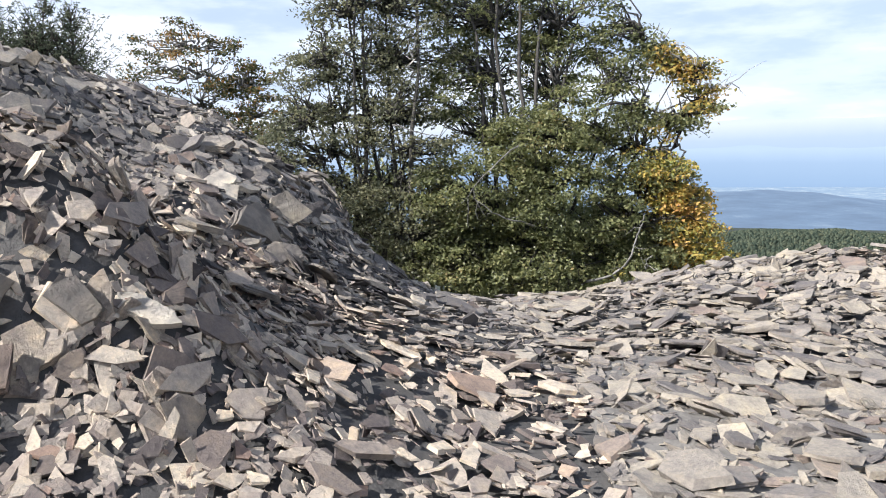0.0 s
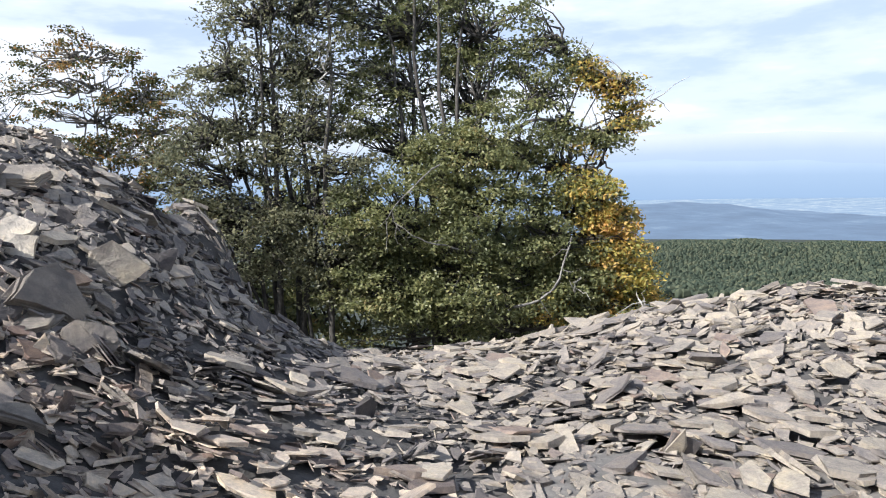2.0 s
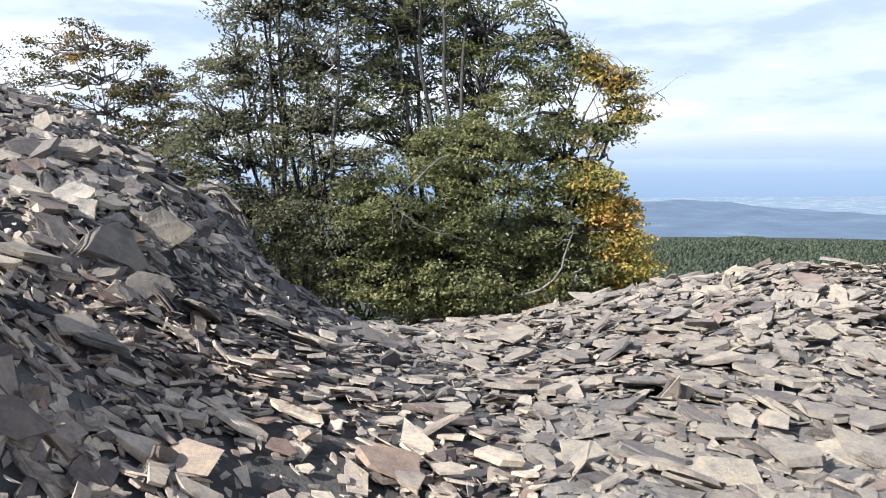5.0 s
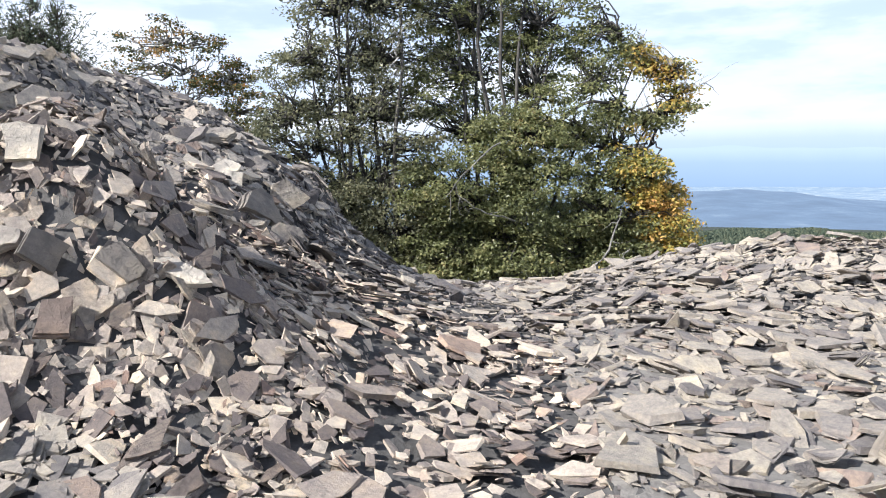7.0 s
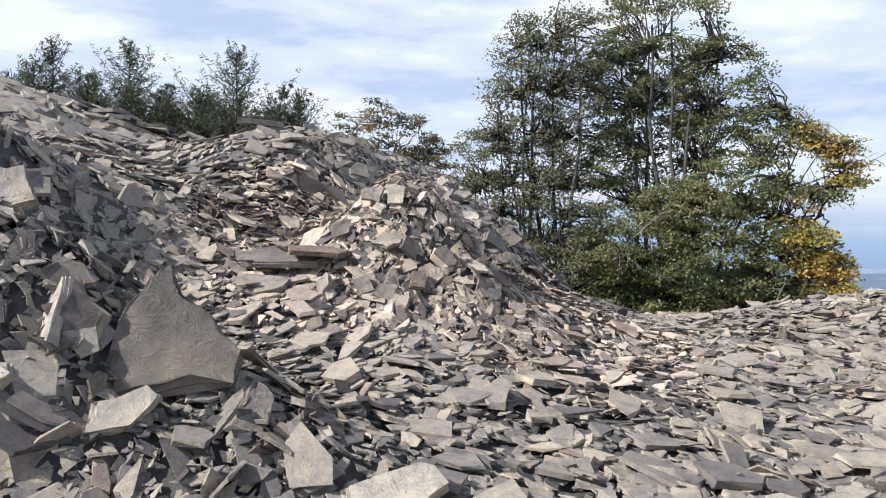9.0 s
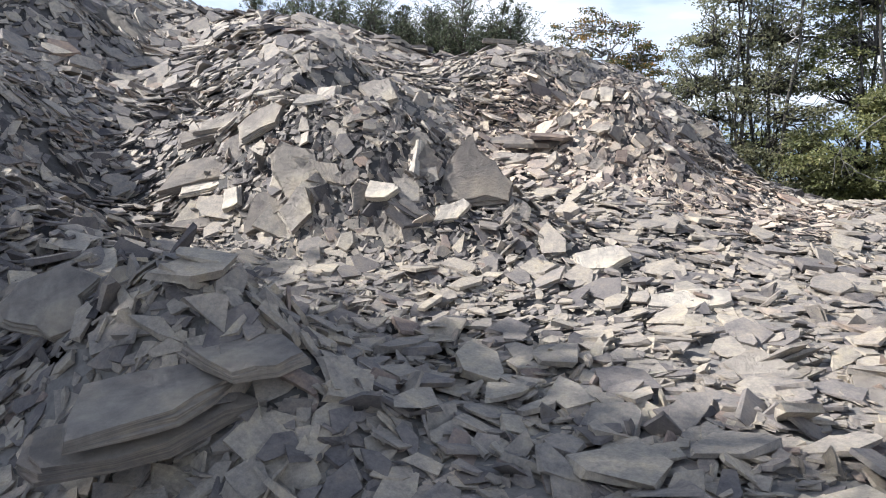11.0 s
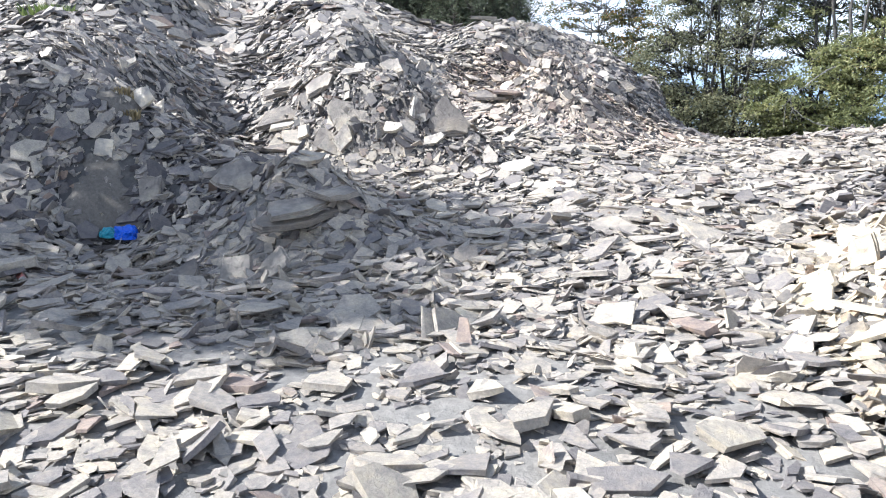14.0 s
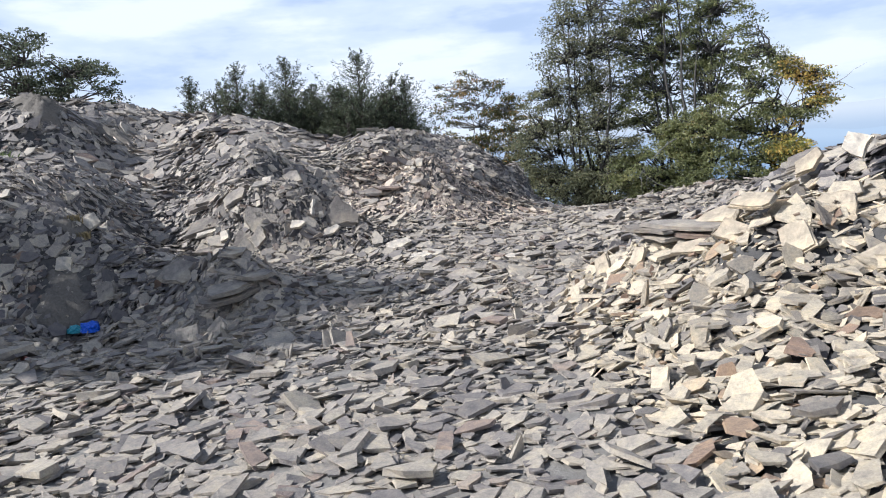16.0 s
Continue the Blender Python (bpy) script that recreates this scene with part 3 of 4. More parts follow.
def slab(parent, place, facing, outline, scale, thick, mat, roll=0.0):
    """One large slab with its own outline (a ring of corners), its face towards `facing`, split into a few uneven leaves."""
    bm = bmesh.new()
    ring = []
    chip = 0.012 if outline is FIN else 0.05
    outline = [(x + random.gauss(0, chip), y + random.gauss(0, chip)) for x, y in outline]
    for k, (x, y) in enumerate(outline):
        nx, ny = outline[(k + 1) % len(outline)]
        ring += [(x, y), ((x * 0.6 + nx * 0.4) + random.gauss(0, 0.025), (y * 0.6 + ny * 0.4) + random.gauss(0, 0.025))]
    n = len(ring)
    leaves = 3 if thick > 0.045 else 2
    levels, gone = [], random.randrange(n)
    for leaf in range(leaves):
        cuts = [1.0 - 0.06 * leaf * random.random() - (0.08 * leaf if min((k - gone) % n, (gone - k) % n) <= n // 7 else 0.0) for k in range(n)]
        for z in (leaf, leaf + 1):
            levels.append([(x * scale * cut, y * scale * cut, thick * (z / leaves - 0.5) + random.uniform(-0.004, 0.004)) for (x, y), cut in zip(ring, cuts)])
    rows = [[bm.verts.new(p) for p in lev] for lev in levels]
    bm.faces.new(rows[0][::-1])
    bm.faces.new(rows[-1])
    for low_r, high_r in zip(rows, rows[1:]):
        for k in range(n):
            bm.faces.new((low_r[k], low_r[(k + 1) % n], high_r[(k + 1) % n], high_r[k]))
    ob = part("slab", bm, mat, parent)
    turn = Vector(facing).to_track_quat("Z", "Y").to_matrix().to_4x4()
    ob.matrix_basis = Matrix.Translation(place) @ turn @ pose(0, 0, 0, 0, 0, roll)
    return ob


FIN = [(-0.42, -0.52), (-0.05, -0.42), (0.46, -0.36), (0.50, -0.22), (0.36, 0.0), (0.18, 0.22), (0.02, 0.44), (-0.06, 0.52), (-0.16, 0.44), (-0.30, 0.2), (-0.40, -0.1), (-0.46, -0.34)]
BLOCK = [(-0.5, 0.28), (-0.2, 0.42), (0.3, 0.36), (0.5, 0.1), (0.38, -0.18), (0.3, -0.5), (0.02, -0.46), (-0.3, -0.1)]
PLANK = [(-0.5, -0.14), (-0.42, 0.12), (0.1, 0.2), (0.48, 0.17), (0.5, -0.08), (0.2, -0.2)]
SHARD = [(-0.5, -0.28), (-0.38, 0.3), (0.42, 0.22), (0.5, -0.1), (0.1, -0.34)]
KITE = [(-0.32, -0.46), (-0.4, 0.36), (0.22, 0.5), (0.38, -0.3)]
PLATE = [(-0.34, -0.5), (-0.42, 0.42), (0.1, 0.5), (0.4, 0.34), (0.3, -0.46)]


def grey_slab(name, colour):
    m = slate_material(name, [(0.0, colour), (1.0, tuple(c * 1.08 for c in colour))], True, 0.74, 110.0)
    return m


dull, pale, cream, rust, tan_slab = grey_slab("dull_slab", (0.25, 0.225, 0.2)), grey_slab("pale_slab", (0.36, 0.326, 0.286)), grey_slab("cream_slab", (0.62, 0.565, 0.485)), grey_slab("rusty_slab", (0.25, 0.195, 0.165)), grey_slab("tan_slab", (0.54, 0.465, 0.36))
lump_grey = grey_slab("dark_lump", (0.09, 0.09, 0.1))
random.seed(5)
spur, cone, heap, bank, tan = heaps["spur"], heaps["cone"], heaps["heap"], heaps["bank"], heaps["tan"]
tagged(slab(spur, (-2.05, -0.72, 1.19), (0.40, -0.84, 0.36), FIN, 0.65, 0.055, dull), "large upright fin-shaped slab")
slab(spur, (-3.5, -1.27, 1.17), (0.35, -0.85, 0.4), BLOCK, 0.56, 0.05, pale)
slab(spur, (-5.25, -0.38, 1.5), (0.1, -0.6, 0.8), PLANK, 0.78, 0.07, dull, 26)
slab(spur, (-5.2, -0.32, 1.6), (0.15, -0.55, 0.8), PLANK, 0.6, 0.05, pale, 22)
slab(spur, (-4.7, -1.02, 1.15), (0.1, -0.65, 0.75), PLANK, 0.88, 0.08, dull, 28)
slab(spur, (-4.6, -1.12, 1.02), (0.1, -0.6, 0.8), PLANK, 0.72, 0.05, cream, 26)
slab(spur, (-4.1, -0.95, 1.6), (0.0, -0.75, 0.6), PLANK, 0.62, 0.06, pale, 50)
slab(spur, (-3.66, -1.45, 0.82), (0.2, -0.85, 0.4), BLOCK, 0.42, 0.09, dull, 90)
slab(spur, (-3.36, -1.42, 0.9), (0.3, -0.8, 0.5), SHARD, 0.4, 0.05, pale, 60)
slab(spur, (-4.1, -1.36, 0.93), (-0.1, -0.8, 0.5), KITE, 0.28, 0.05, cream, 15)
slab(spur, (-4.5, -1.52, 0.67), (0.1, -0.5, 0.85), PLANK, 0.6, 0.05, dull, 10)
slab(spur, (-2.99, -0.66, 1.86), (0.2, -0.7, 0.6), PLATE, 0.32, 0.05, pale, 35)
slab(spur, (-3.5, -0.75, 1.82), (0.0, -0.8, 0.5), PLATE, 0.26, 0.06, cream, 5)
slab(spur, (-2.64, -1.2, 1.05), (0.1, -0.7, 0.65), SHARD, 0.28, 0.05, cream, 10)
slab(spur, (-2.1, -0.98, 0.9), (0.3, -0.7, 0.6), SHARD, 0.3, 0.05, cream, 20)
slab(spur, (-2.5, -0.68, 1.36), (0.5, -0.6, 0.5), PLANK, 0.62, 0.06, dull, -38)
slab(spur, (-2.5, -0.92, 1.3), (-0.5, -0.7, 0.4), PLANK, 0.40, 0.05, cream, -62)
slab(heap, (-2.5, 1.9, 1.42), (0.05, -0.2, 0.95), PLANK, 0.75, 0.05, dull, 4)
slab(heap, (-2.35, 1.95, 1.5), (0.1, -0.1, 0.95), SHARD, 0.55, 0.04, rust, -10)
slab(heap, (-4.25, 4.84, 2.99), (0.05, -0.05, 1.0), PLANK, 0.66, 0.07, pale, 5)
slab(heap, (-4.15, 4.9, 2.9), (0.0, -0.1, 1.0), SHARD, 0.5, 0.06, dull, 20)
# slab shape standing in for a dark crumpled thing of unknown kind
slab(heap, (-3.62, 5.0, 2.86), (0.1, -0.75, 0.6), BLOCK, 0.3, 0.1, lump_grey, 30)
slab(cone, (-1.79, 2.38, 1.99), (0.2, -0.95, 0.35), PLATE, 0.208, 0.03, cream)
slab(cone, (-1.99, 2.42, 1.99), (0.05, -0.85, 0.5), KITE, 0.2, 0.03, pale, 70)
slab(cone, (-2.24, 2.26, 1.7), (0.25, -0.85, 0.45), SHARD, 0.232, 0.04, dull, 30)
slab(cone, (-1.91, 2.28, 1.86), (0.2, -0.75, 0.6), KITE, 0.136, 0.025, cream, -40)
slab(cone, (-2.28, 2.12, 1.51), (-0.2, -0.8, 0.6), SHARD, 0.192, 0.03, pale, 10)
slab(cone, (-1.75, 2.04, 1.59), (-0.1, -0.75, 0.6), SHARD, 0.216, 0.04, pale, -10)
slab(cone, (-1.57, 2.05, 1.54), (0.75, -0.6, 0.3), KITE, 0.208, 0.035, dull, 40)
slab(cone, (-1.29, 2.14, 1.47), (0.45, -0.75, 0.45), PLATE, 0.192, 0.035, dull, 35)
slab(cone, (-1.09, 2.27, 1.4), (0.3, -0.55, 0.8), PLANK, 0.256, 0.03, cream, -32)
slab(cone, (-1.84, 5.0, 1.99), (0.3, -0.7, 0.6), SHARD, 0.216, 0.05, rust, 20)
slab(cone, (-1.78, 5.6, 2.13), (0.2, -0.5, 0.85), SHARD, 0.336, 0.05, pale, 10)
slab(cone, (-1.54, 4.82, 1.83), (0.3, -0.6, 0.75), SHARD, 0.24, 0.04, cream, 30)
slab(cone, (-1.45, 4.74, 1.75), (0.4, -0.8, 0.5), KITE, 0.192, 0.04, cream, 60)
slab(cone, (-1.17, 4.36, 1.52), (0.8, -0.35, 0.5), BLOCK, 0.4, 0.09, dull, 15)
slab(cone, (-1.86, 1.74, 1.23), (0.1, -0.8, 0.55), KITE, 0.2, 0.035, dull, 15)
slab(cone, (-1.69, 1.72, 1.18), (0.3, -0.8, 0.4), PLATE, 0.176, 0.03, pale, 50)
slab(cone, (-1.46, 1.88, 1.28), (0.4, -0.7, 0.55), KITE, 0.192, 0.04, rust, -20)
slab(cone, (-2.19, 1.68, 1.25), (-0.3, -0.7, 0.6), SHARD, 0.224, 0.04, pale, 75)
slab(heap, (-2.95, 1.9, 1.44), (0.1, -0.4, 0.9), PLANK, 0.6, 0.05, dull, 10)
slab(heap, (-2.63, 1.5, 1.25), (0.1, -0.4, 0.9), SHARD, 0.42, 0.045, pale, -8)
slab(bank, (-5.3, -3.18, 1.43), (0.35, -0.75, 0.5), PLATE, 0.32, 0.04, cream, 40)
slab(bank, (-5.6, -3.0, 1.28), (0.1, -0.6, 0.8), PLATE, 0.26, 0.05, cream, 10)
slab(bank, (-5.05, -4.01, 0.84), (0.4, -0.85, 0.3), PLATE, 0.27, 0.04, cream, 80)
slab(floor_slates, (-3.6, -3.6, 0.54), (0.05, -0.7, 0.7), PLANK, 0.55, 0.06, dull, 12)
slab(floor_slates, (-4.2, -4.1, 0.39), (0.2, -0.9, 0.45), PLATE, 0.36, 0.05, pale, 15)
slab(floor_slates, (-1.62, -4.0, 0.57), (0.0, -0.2, 0.95), PLANK, 0.7, 0.05, pale, -4)
slab(floor_slates, (-1.75, -4.45, 0.34), (0.12, -0.2, 0.95), PLANK, 0.85, 0.06, dull, 22)
slab(floor_slates, (-1.75, -4.35, 0.45), (0.1, -0.15, 0.95), SHARD, 0.7, 0.05, pale, 30)
slab(floor_slates, (-2.95, -3.98, 0.6), (0.25, -0.6, 0.75), BLOCK, 0.55, 0.05, pale, 35)
slab(floor_slates, (-1.72, -5.3, -0.0), (0.1, -0.75, 0.6), KITE, 0.42, 0.05, pale, 12)
slab(floor_slates, (-2.3, -5.5, -0.12), (0.1, -0.5, 0.85), SHARD, 0.55, 0.05, dull, 60)
slab(floor_slates, (-1.45, -5.1, 0.02), (-0.2, -0.7, 0.6), PLATE, 0.4, 0.05, pale, -30)
for k, (dx, turn, wide, outline, mat) in enumerate([(0.0, -30, 0.65, SHARD, dull), (-0.12, -52, 0.75, PLANK, pale), (0.14, -20, 0.6, BLOCK, rust), (-0.2, -36, 0.7, SHARD, dull), (0.1, -26, 0.9, PLANK, pale)]):
    slab(tan, (3.92 + dx, -4.5 - 0.4 * dx, 0.86 + 0.036 * k), (-0.05 + 0.04 * (k % 3), -0.12 + 0.05 * (k % 2), 1.0), outline, wide, 0.036, mat, turn)
for x, y, facing, outline, wide, turn in [(5.3, -5.3, (-0.3, -0.75, 0.55), BLOCK, 0.46, 20), (4.95, -5.75, (-0.5, -0.7, 0.5), KITE, 0.44, 15), (4.5, -5.35, (-0.2, -0.8, 0.55), SHARD, 0.46, -20), (5.75, -5.6, (-0.5, -0.6, 0.6), PLATE, 0.4, 70),
                                          (6.0, -4.9, (-0.6, -0.7, 0.4), KITE, 0.4, 40), (4.15, -5.05, (-0.3, -0.6, 0.7), PLANK, 0.6, 10), (5.45, -6.1, (-0.3, -0.5, 0.8), BLOCK, 0.42, 50), (3.55, -4.7, (-0.5, -0.7, 0.5), SHARD, 0.42, 80)]:
    slab(tan, (x, y, float(height(np.array(x), np.array(y))) + 0.05), facing, outline, wide * 0.78, 0.04, tan_slab, turn)
slab(tan, (4.32, -4.55, 1.05), (-0.3, -0.5, 0.8), PLANK, 0.5, 0.05, tan_slab, 18)
slab(tan, (5.12, -4.8, 1.53), (-0.5, -0.7, 0.5), SHARD, 0.3, 0.045, tan_slab, 35)
slab(tan, (4.67, -5.4, 1.27), (-0.3, -0.5, 0.8), SHARD, 0.36, 0.045, tan_slab, -10)
slab(tan, (3.6, -3.6, 0.65), (-0.1, -0.3, 0.95), PLANK, 0.6, 0.05, dull, 4)
slab(tan, (3.15, -4.35, 0.57), (-0.5, -0.8, 0.3), KITE, 0.26, 0.04, tan_slab, 20)
slab(tan, (5.55, -4.7, 1.65), (-0.4, -0.8, 0.4), KITE, 0.28, 0.045, cream, 60)
slab(tan, (5.14, -3.95, 1.54), (-0.5, -0.4, 0.75), SHARD, 0.38, 0.05, dull, 30)
slab(tan, (3.85, -3.7, 0.72), (-0.2, -0.6, 0.7), KITE, 0.28, 0.045, rust, 10)
slab(floor_slates, (0.97, -2.45, 0.33), (0.05, -0.3, 0.95), SHARD, 0.55, 0.05, pale, 5)
slab(floor_slates, (0.39, -2.42, 0.32), (-0.1, -0.4, 0.9), SHARD, 0.45, 0.045, pale, -20)
slab(floor_slates, (1.03, -3.08, 0.3), (0.0, -0.45, 0.9), SHARD, 0.5, 0.05, pale, 160)
slab(floor_slates, (-0.18, -1.38, 0.44), (0.1, -0.3, 0.95), PLANK, 0.6, 0.04, cream, 10)
slab(floor_slates, (-0.94, -0.86, 0.57), (0.2, -0.5, 0.85), SHARD, 0.42, 0.06, cream, 20)
slab(floor_slates, (1.5, -1.88, 0.41), (0.0, -0.3, 0.95), PLANK, 0.5, 0.04, cream, -4)
slab(floor_slates, (2.16, 1.85, 0.63), (-0.1, -0.4, 0.9), BLOCK, 0.6, 0.09, pale, 15)


def bare_earth(parent, cx, cy, rx, ry, seed, proud=0.035):
    """A patch where the fill shows between the slates."""
    gen = np.random.default_rng(seed)
    n, rings = 28, 7
    a = np.linspace(0, 2 * math.pi, n, endpoint=False)
    edge = 1 + 0.25 * np.sin(a * 3 + seed) + 0.15 * np.sin(a * 7 + 2 * seed)
    v = [(cx, cy)]
    for k in range(1, rings + 1):
        f = k / rings
        v += list(zip(cx + rx * f * edge * np.cos(a), cy + ry * f * edge * np.sin(a)))
    v = np.array(v)
    out = np.concatenate([[0], np.repeat(np.arange(1, rings + 1) / rings, n)])
    z = height(v[:, 0], v[:, 1]) + proud * (1 - out ** 2) - 0.06 * out ** 4 + gen.normal(0, 0.016 + 0.09 * max(0.0, proud - 0.1), len(v))
    corners, cnt = [], []
    for j in range(n):
        corners += [0, 1 + j, 1 + (j + 1) % n]
        cnt.append(3)
    for k in range(rings - 1):
        for j in range(n):
            p, q = 1 + k * n + j, 1 + k * n + (j + 1) % n
            corners += [p, p + n, q + n, q]
            cnt.append(4)
    return mesh_from("earth_patch", np.column_stack([v, z]), cnt, corners, dirt, parent, True)


bare_earth(bank, -4.75, -4.34, 0.56, 0.38, 1)
bare_earth(bank, -5.4, -3.45, 0.4, 0.28, 2, 0.08)
bare_earth(heap, -11.7, 4.0, 0.9, 0.45, 3, 0.14)
bare_earth(heap, -12.15, 2.05, 0.75, 0.55, 4, 0.3)


def plastic(name, colour, rough=0.35):
    m, t, b = material(name, rough)
    n = noise_node(t, 30, 3)
    r = ramp(t, [(0.3, tuple(c * 0.75 for c in colour)), (0.7, colour)])
    link(t, n, "Fac", r, "Fac")
    link(t, r, "Color", b, "Base Color")
    return m


def crumpled_bag(place, size, mat, label, seed):
    bm = bmesh.new()
    bmesh.ops.create_icosphere(bm, subdivisions=4, radius=1.0)
    for v in bm.verts:
        d = v.co.normalized()
        k = 1 + 0.45 * noise.noise(d * 1.6 + Vector((seed, 0, 0))) + 0.28 * abs(noise.noise(d * 4.5 + Vector((0, seed, 0)))) + 0.1 * noise.noise(d * 11)
        v.co = Vector((d.x * k * size, d.y * k * size * 0.7, max(-0.25, d.z * k * 0.62) * size))
    ob = part("plastic_bag", bm, mat)
    x, y = place
    ob.location = (x, y, float(height(np.array(x), np.array(y))) + 0.12)
    return tagged(ob, label, "bag")


crumpled_bag((-4.1, -4.55), 0.15, plastic("blue_plastic", (0.02, 0.13, 0.75)), "crumpled bright blue plastic bag on the slate", 3)
crumpled_bag((-4.36, -4.58), 0.11, plastic("teal_plastic", (0.05, 0.32, 0.40)), "crumpled teal plastic scrap beside the blue bag", 8)


def drink_can(place):
    can = tagged(empty("drink_can", place), "dented red and pale drink can lying on slate", "can")
    can.rotation_euler = (radians(88), 0, radians(65))
    bm = bmesh.new()
    prof = [(0.026, -0.085), (0.033, -0.075), (0.033, 0.07), (0.027, 0.085)]
    rings = [[bm.verts.new((r * math.cos(a) * (0.85 if abs(z) < 0.072 else 1), r * math.sin(a), z)) for a in np.linspace(0, 2 * math.pi, 20, endpoint=False)] for r, z in prof]
    for p, q in zip(rings, rings[1:]):
        for k in range(20):
            bm.faces.new((p[k], p[(k + 1) % 20], q[(k + 1) % 20], q[k]))
    part("body", bm, plastic("faded_red_paint", (0.45, 0.16, 0.13), 0.3), can)
    for z in (-0.085, 0.085):
        bm = bmesh.new()
        bmesh.ops.create_cone(bm, cap_ends=True, segments=20, radius1=0.027, radius2=0.027, depth=0.006)
        bmesh.ops.translate(bm, vec=(0, 0, z), verts=bm.verts)
        m, t, b = material("can_metal", 0.35, 1.0)
        b.inputs["Base Color"].default_value = (0.6, 0.6, 0.6, 1)
        part("rim", bm, m, can)


drink_can((-3.02, -6.45, float(height(np.array(-3.02), np.array(-6.45))) + 0.06))


def grass_tuft(x, y, size, count, mat, label, seed):
    gen = np.random.default_rng(seed)
    v, cnt, corners = [], [], []
    z0 = float(height(np.array(x), np.array(y)))
    for k in range(count):
        a, ln = gen.uniform(0, 2 * math.pi), size * gen.uniform(0.5, 1.1)
        bx, by = gen.normal(0, size * 0.35, 2)
        lean = gen.uniform(0.1, 0.6)
        px, py = math.cos(a + 1.57) * 0.012, math.sin(a + 1.57) * 0.012
        i = len(v)
        v += [(bx - px, by - py, -0.03), (bx + px, by + py, -0.03), (bx + math.cos(a) * lean * ln * 0.4 + px, by + math.sin(a) * lean * ln * 0.4 + py, ln * 0.6),
              (bx + math.cos(a) * lean * ln, by + math.sin(a) * lean * ln, ln * 0.95)]
        corners += [i, i + 1, i + 2, i, i + 2, i + 3]
        cnt += [3, 3]
    ob = mesh_from("grass_tuft", v, cnt, corners, mat)
    ob.location = (x, y, z0)
    return tagged(ob, label, "grass", kind="stuff")


green_grass = leaf_material("green_grass", [(0.0, (0.07, 0.11, 0.03)), (1.0, (0.16, 0.19, 0.06))])
dry_grass = leaf_material("dry_grass", [(0.0, (0.22, 0.17, 0.09)), (1.0, (0.36, 0.29, 0.16))])
grass_tuft(-11.0, -0.4, 0.5, 500, green_grass, "patch of green weeds on the slate tip", 1)
grass_tuft(-10.2, -0.9, 0.35, 260, green_grass, "patch of green weeds on the slate tip", 2)
grass_tuft(-5.5, -3.35, 0.14, 160, dry_grass, "dry straw-coloured grass on the bank", 3)
grass_tuft(-5.15, -3.5, 0.12, 120, dry_grass, "dry straw-coloured grass on the bank", 4)


# ---- trees ----
def tube(verts, sizes, corners, path, radii, sides=6):
    """Adds a tapered tube along a path to plain lists."""
    start = len(verts)
    path = [Vector(p) for p in path]
    for i, (p, r) in enumerate(zip(path, radii)):
        d = (path[min(i + 1, len(path) - 1)] - path[max(i - 1, 0)]).normalized()
        u = d.orthogonal().normalized()
        v = d.cross(u)
        for k in range(sides):
            a = 2 * math.pi * k / sides
            verts.append(tuple(p + (u * math.cos(a) + v * math.sin(a)) * r))
    for i in range(len(path) - 1):
        for k in range(sides):
            a, b = start + i * sides + k, start + i * sides + (k + 1) % sides
            corners += [a, b, b + sides, a + sides]
            sizes.append(4)


def wander(gen, a, b, steps, sway):
    """A crooked way from a to b."""
    a, b = np.array(a, float), np.array(b, float)
    t = np.linspace(0, 1, steps)[:, None]
    off = np.cumsum(gen.normal(0, 1, (steps, 3)), 0) * sway
    off -= t * off[-1]
    return a + (b - a) * t + off * np.sin(np.clip(t, 0.05, 1) * math.pi) ** 0.5


def leaf_cloud(name, centres, spans, per, size, mat, parent, gen, flat=0.45, slim=0.3, droop=0.0, rough=0.8):
    """Small bent leaves in loose sprays round the given centres, joined into one crown."""
    n = len(centres) * per
    c = np.repeat(centres, per, 0)
    s = np.repeat(spans, per)[:, None]
    d = gen.normal(0, 1, (n, 3))
    d *= (gen.uniform(0, 1, (n, 1)) ** 0.5) / np.linalg.norm(d, axis=1, keepdims=True)
    p = c + d * s * np.array([1, 1, flat])
    # each spray leans its own way and hangs at its rim
    lean = np.repeat(gen.normal(0, droop * 0.6, (len(centres), 2)), per, 0)
    p[:, 2] += s[:, 0] * ((d[:, :2] * lean).sum(1) - droop * (d[:, :2] ** 2).sum(1))
    up = gen.normal(0, rough, (n, 3)) + [0, 0, 1]
    m = turns(gen, up / np.linalg.norm(up, axis=1, keepdims=True), np.full(n, 0.1))
    ln = size * gen.uniform(0.7, 1.3, n)
    local = np.array([[-0.5, 0, 0], [0, -slim, 0.1], [0.5, 0, -0.05], [0, slim, 0.1]])
    v = np.einsum("nij,kj->nki", m, local) * ln[:, None, None] + p[:, None, :]
    ids = np.arange(n * 4).reshape(n, 4)
    tri = np.concatenate([ids[:, [0, 1, 2]], ids[:, [0, 2, 3]]], 1).ravel()
    return mesh_from(name, v.reshape(-1, 3), np.full(n * 2, 3), tri, mat, parent)


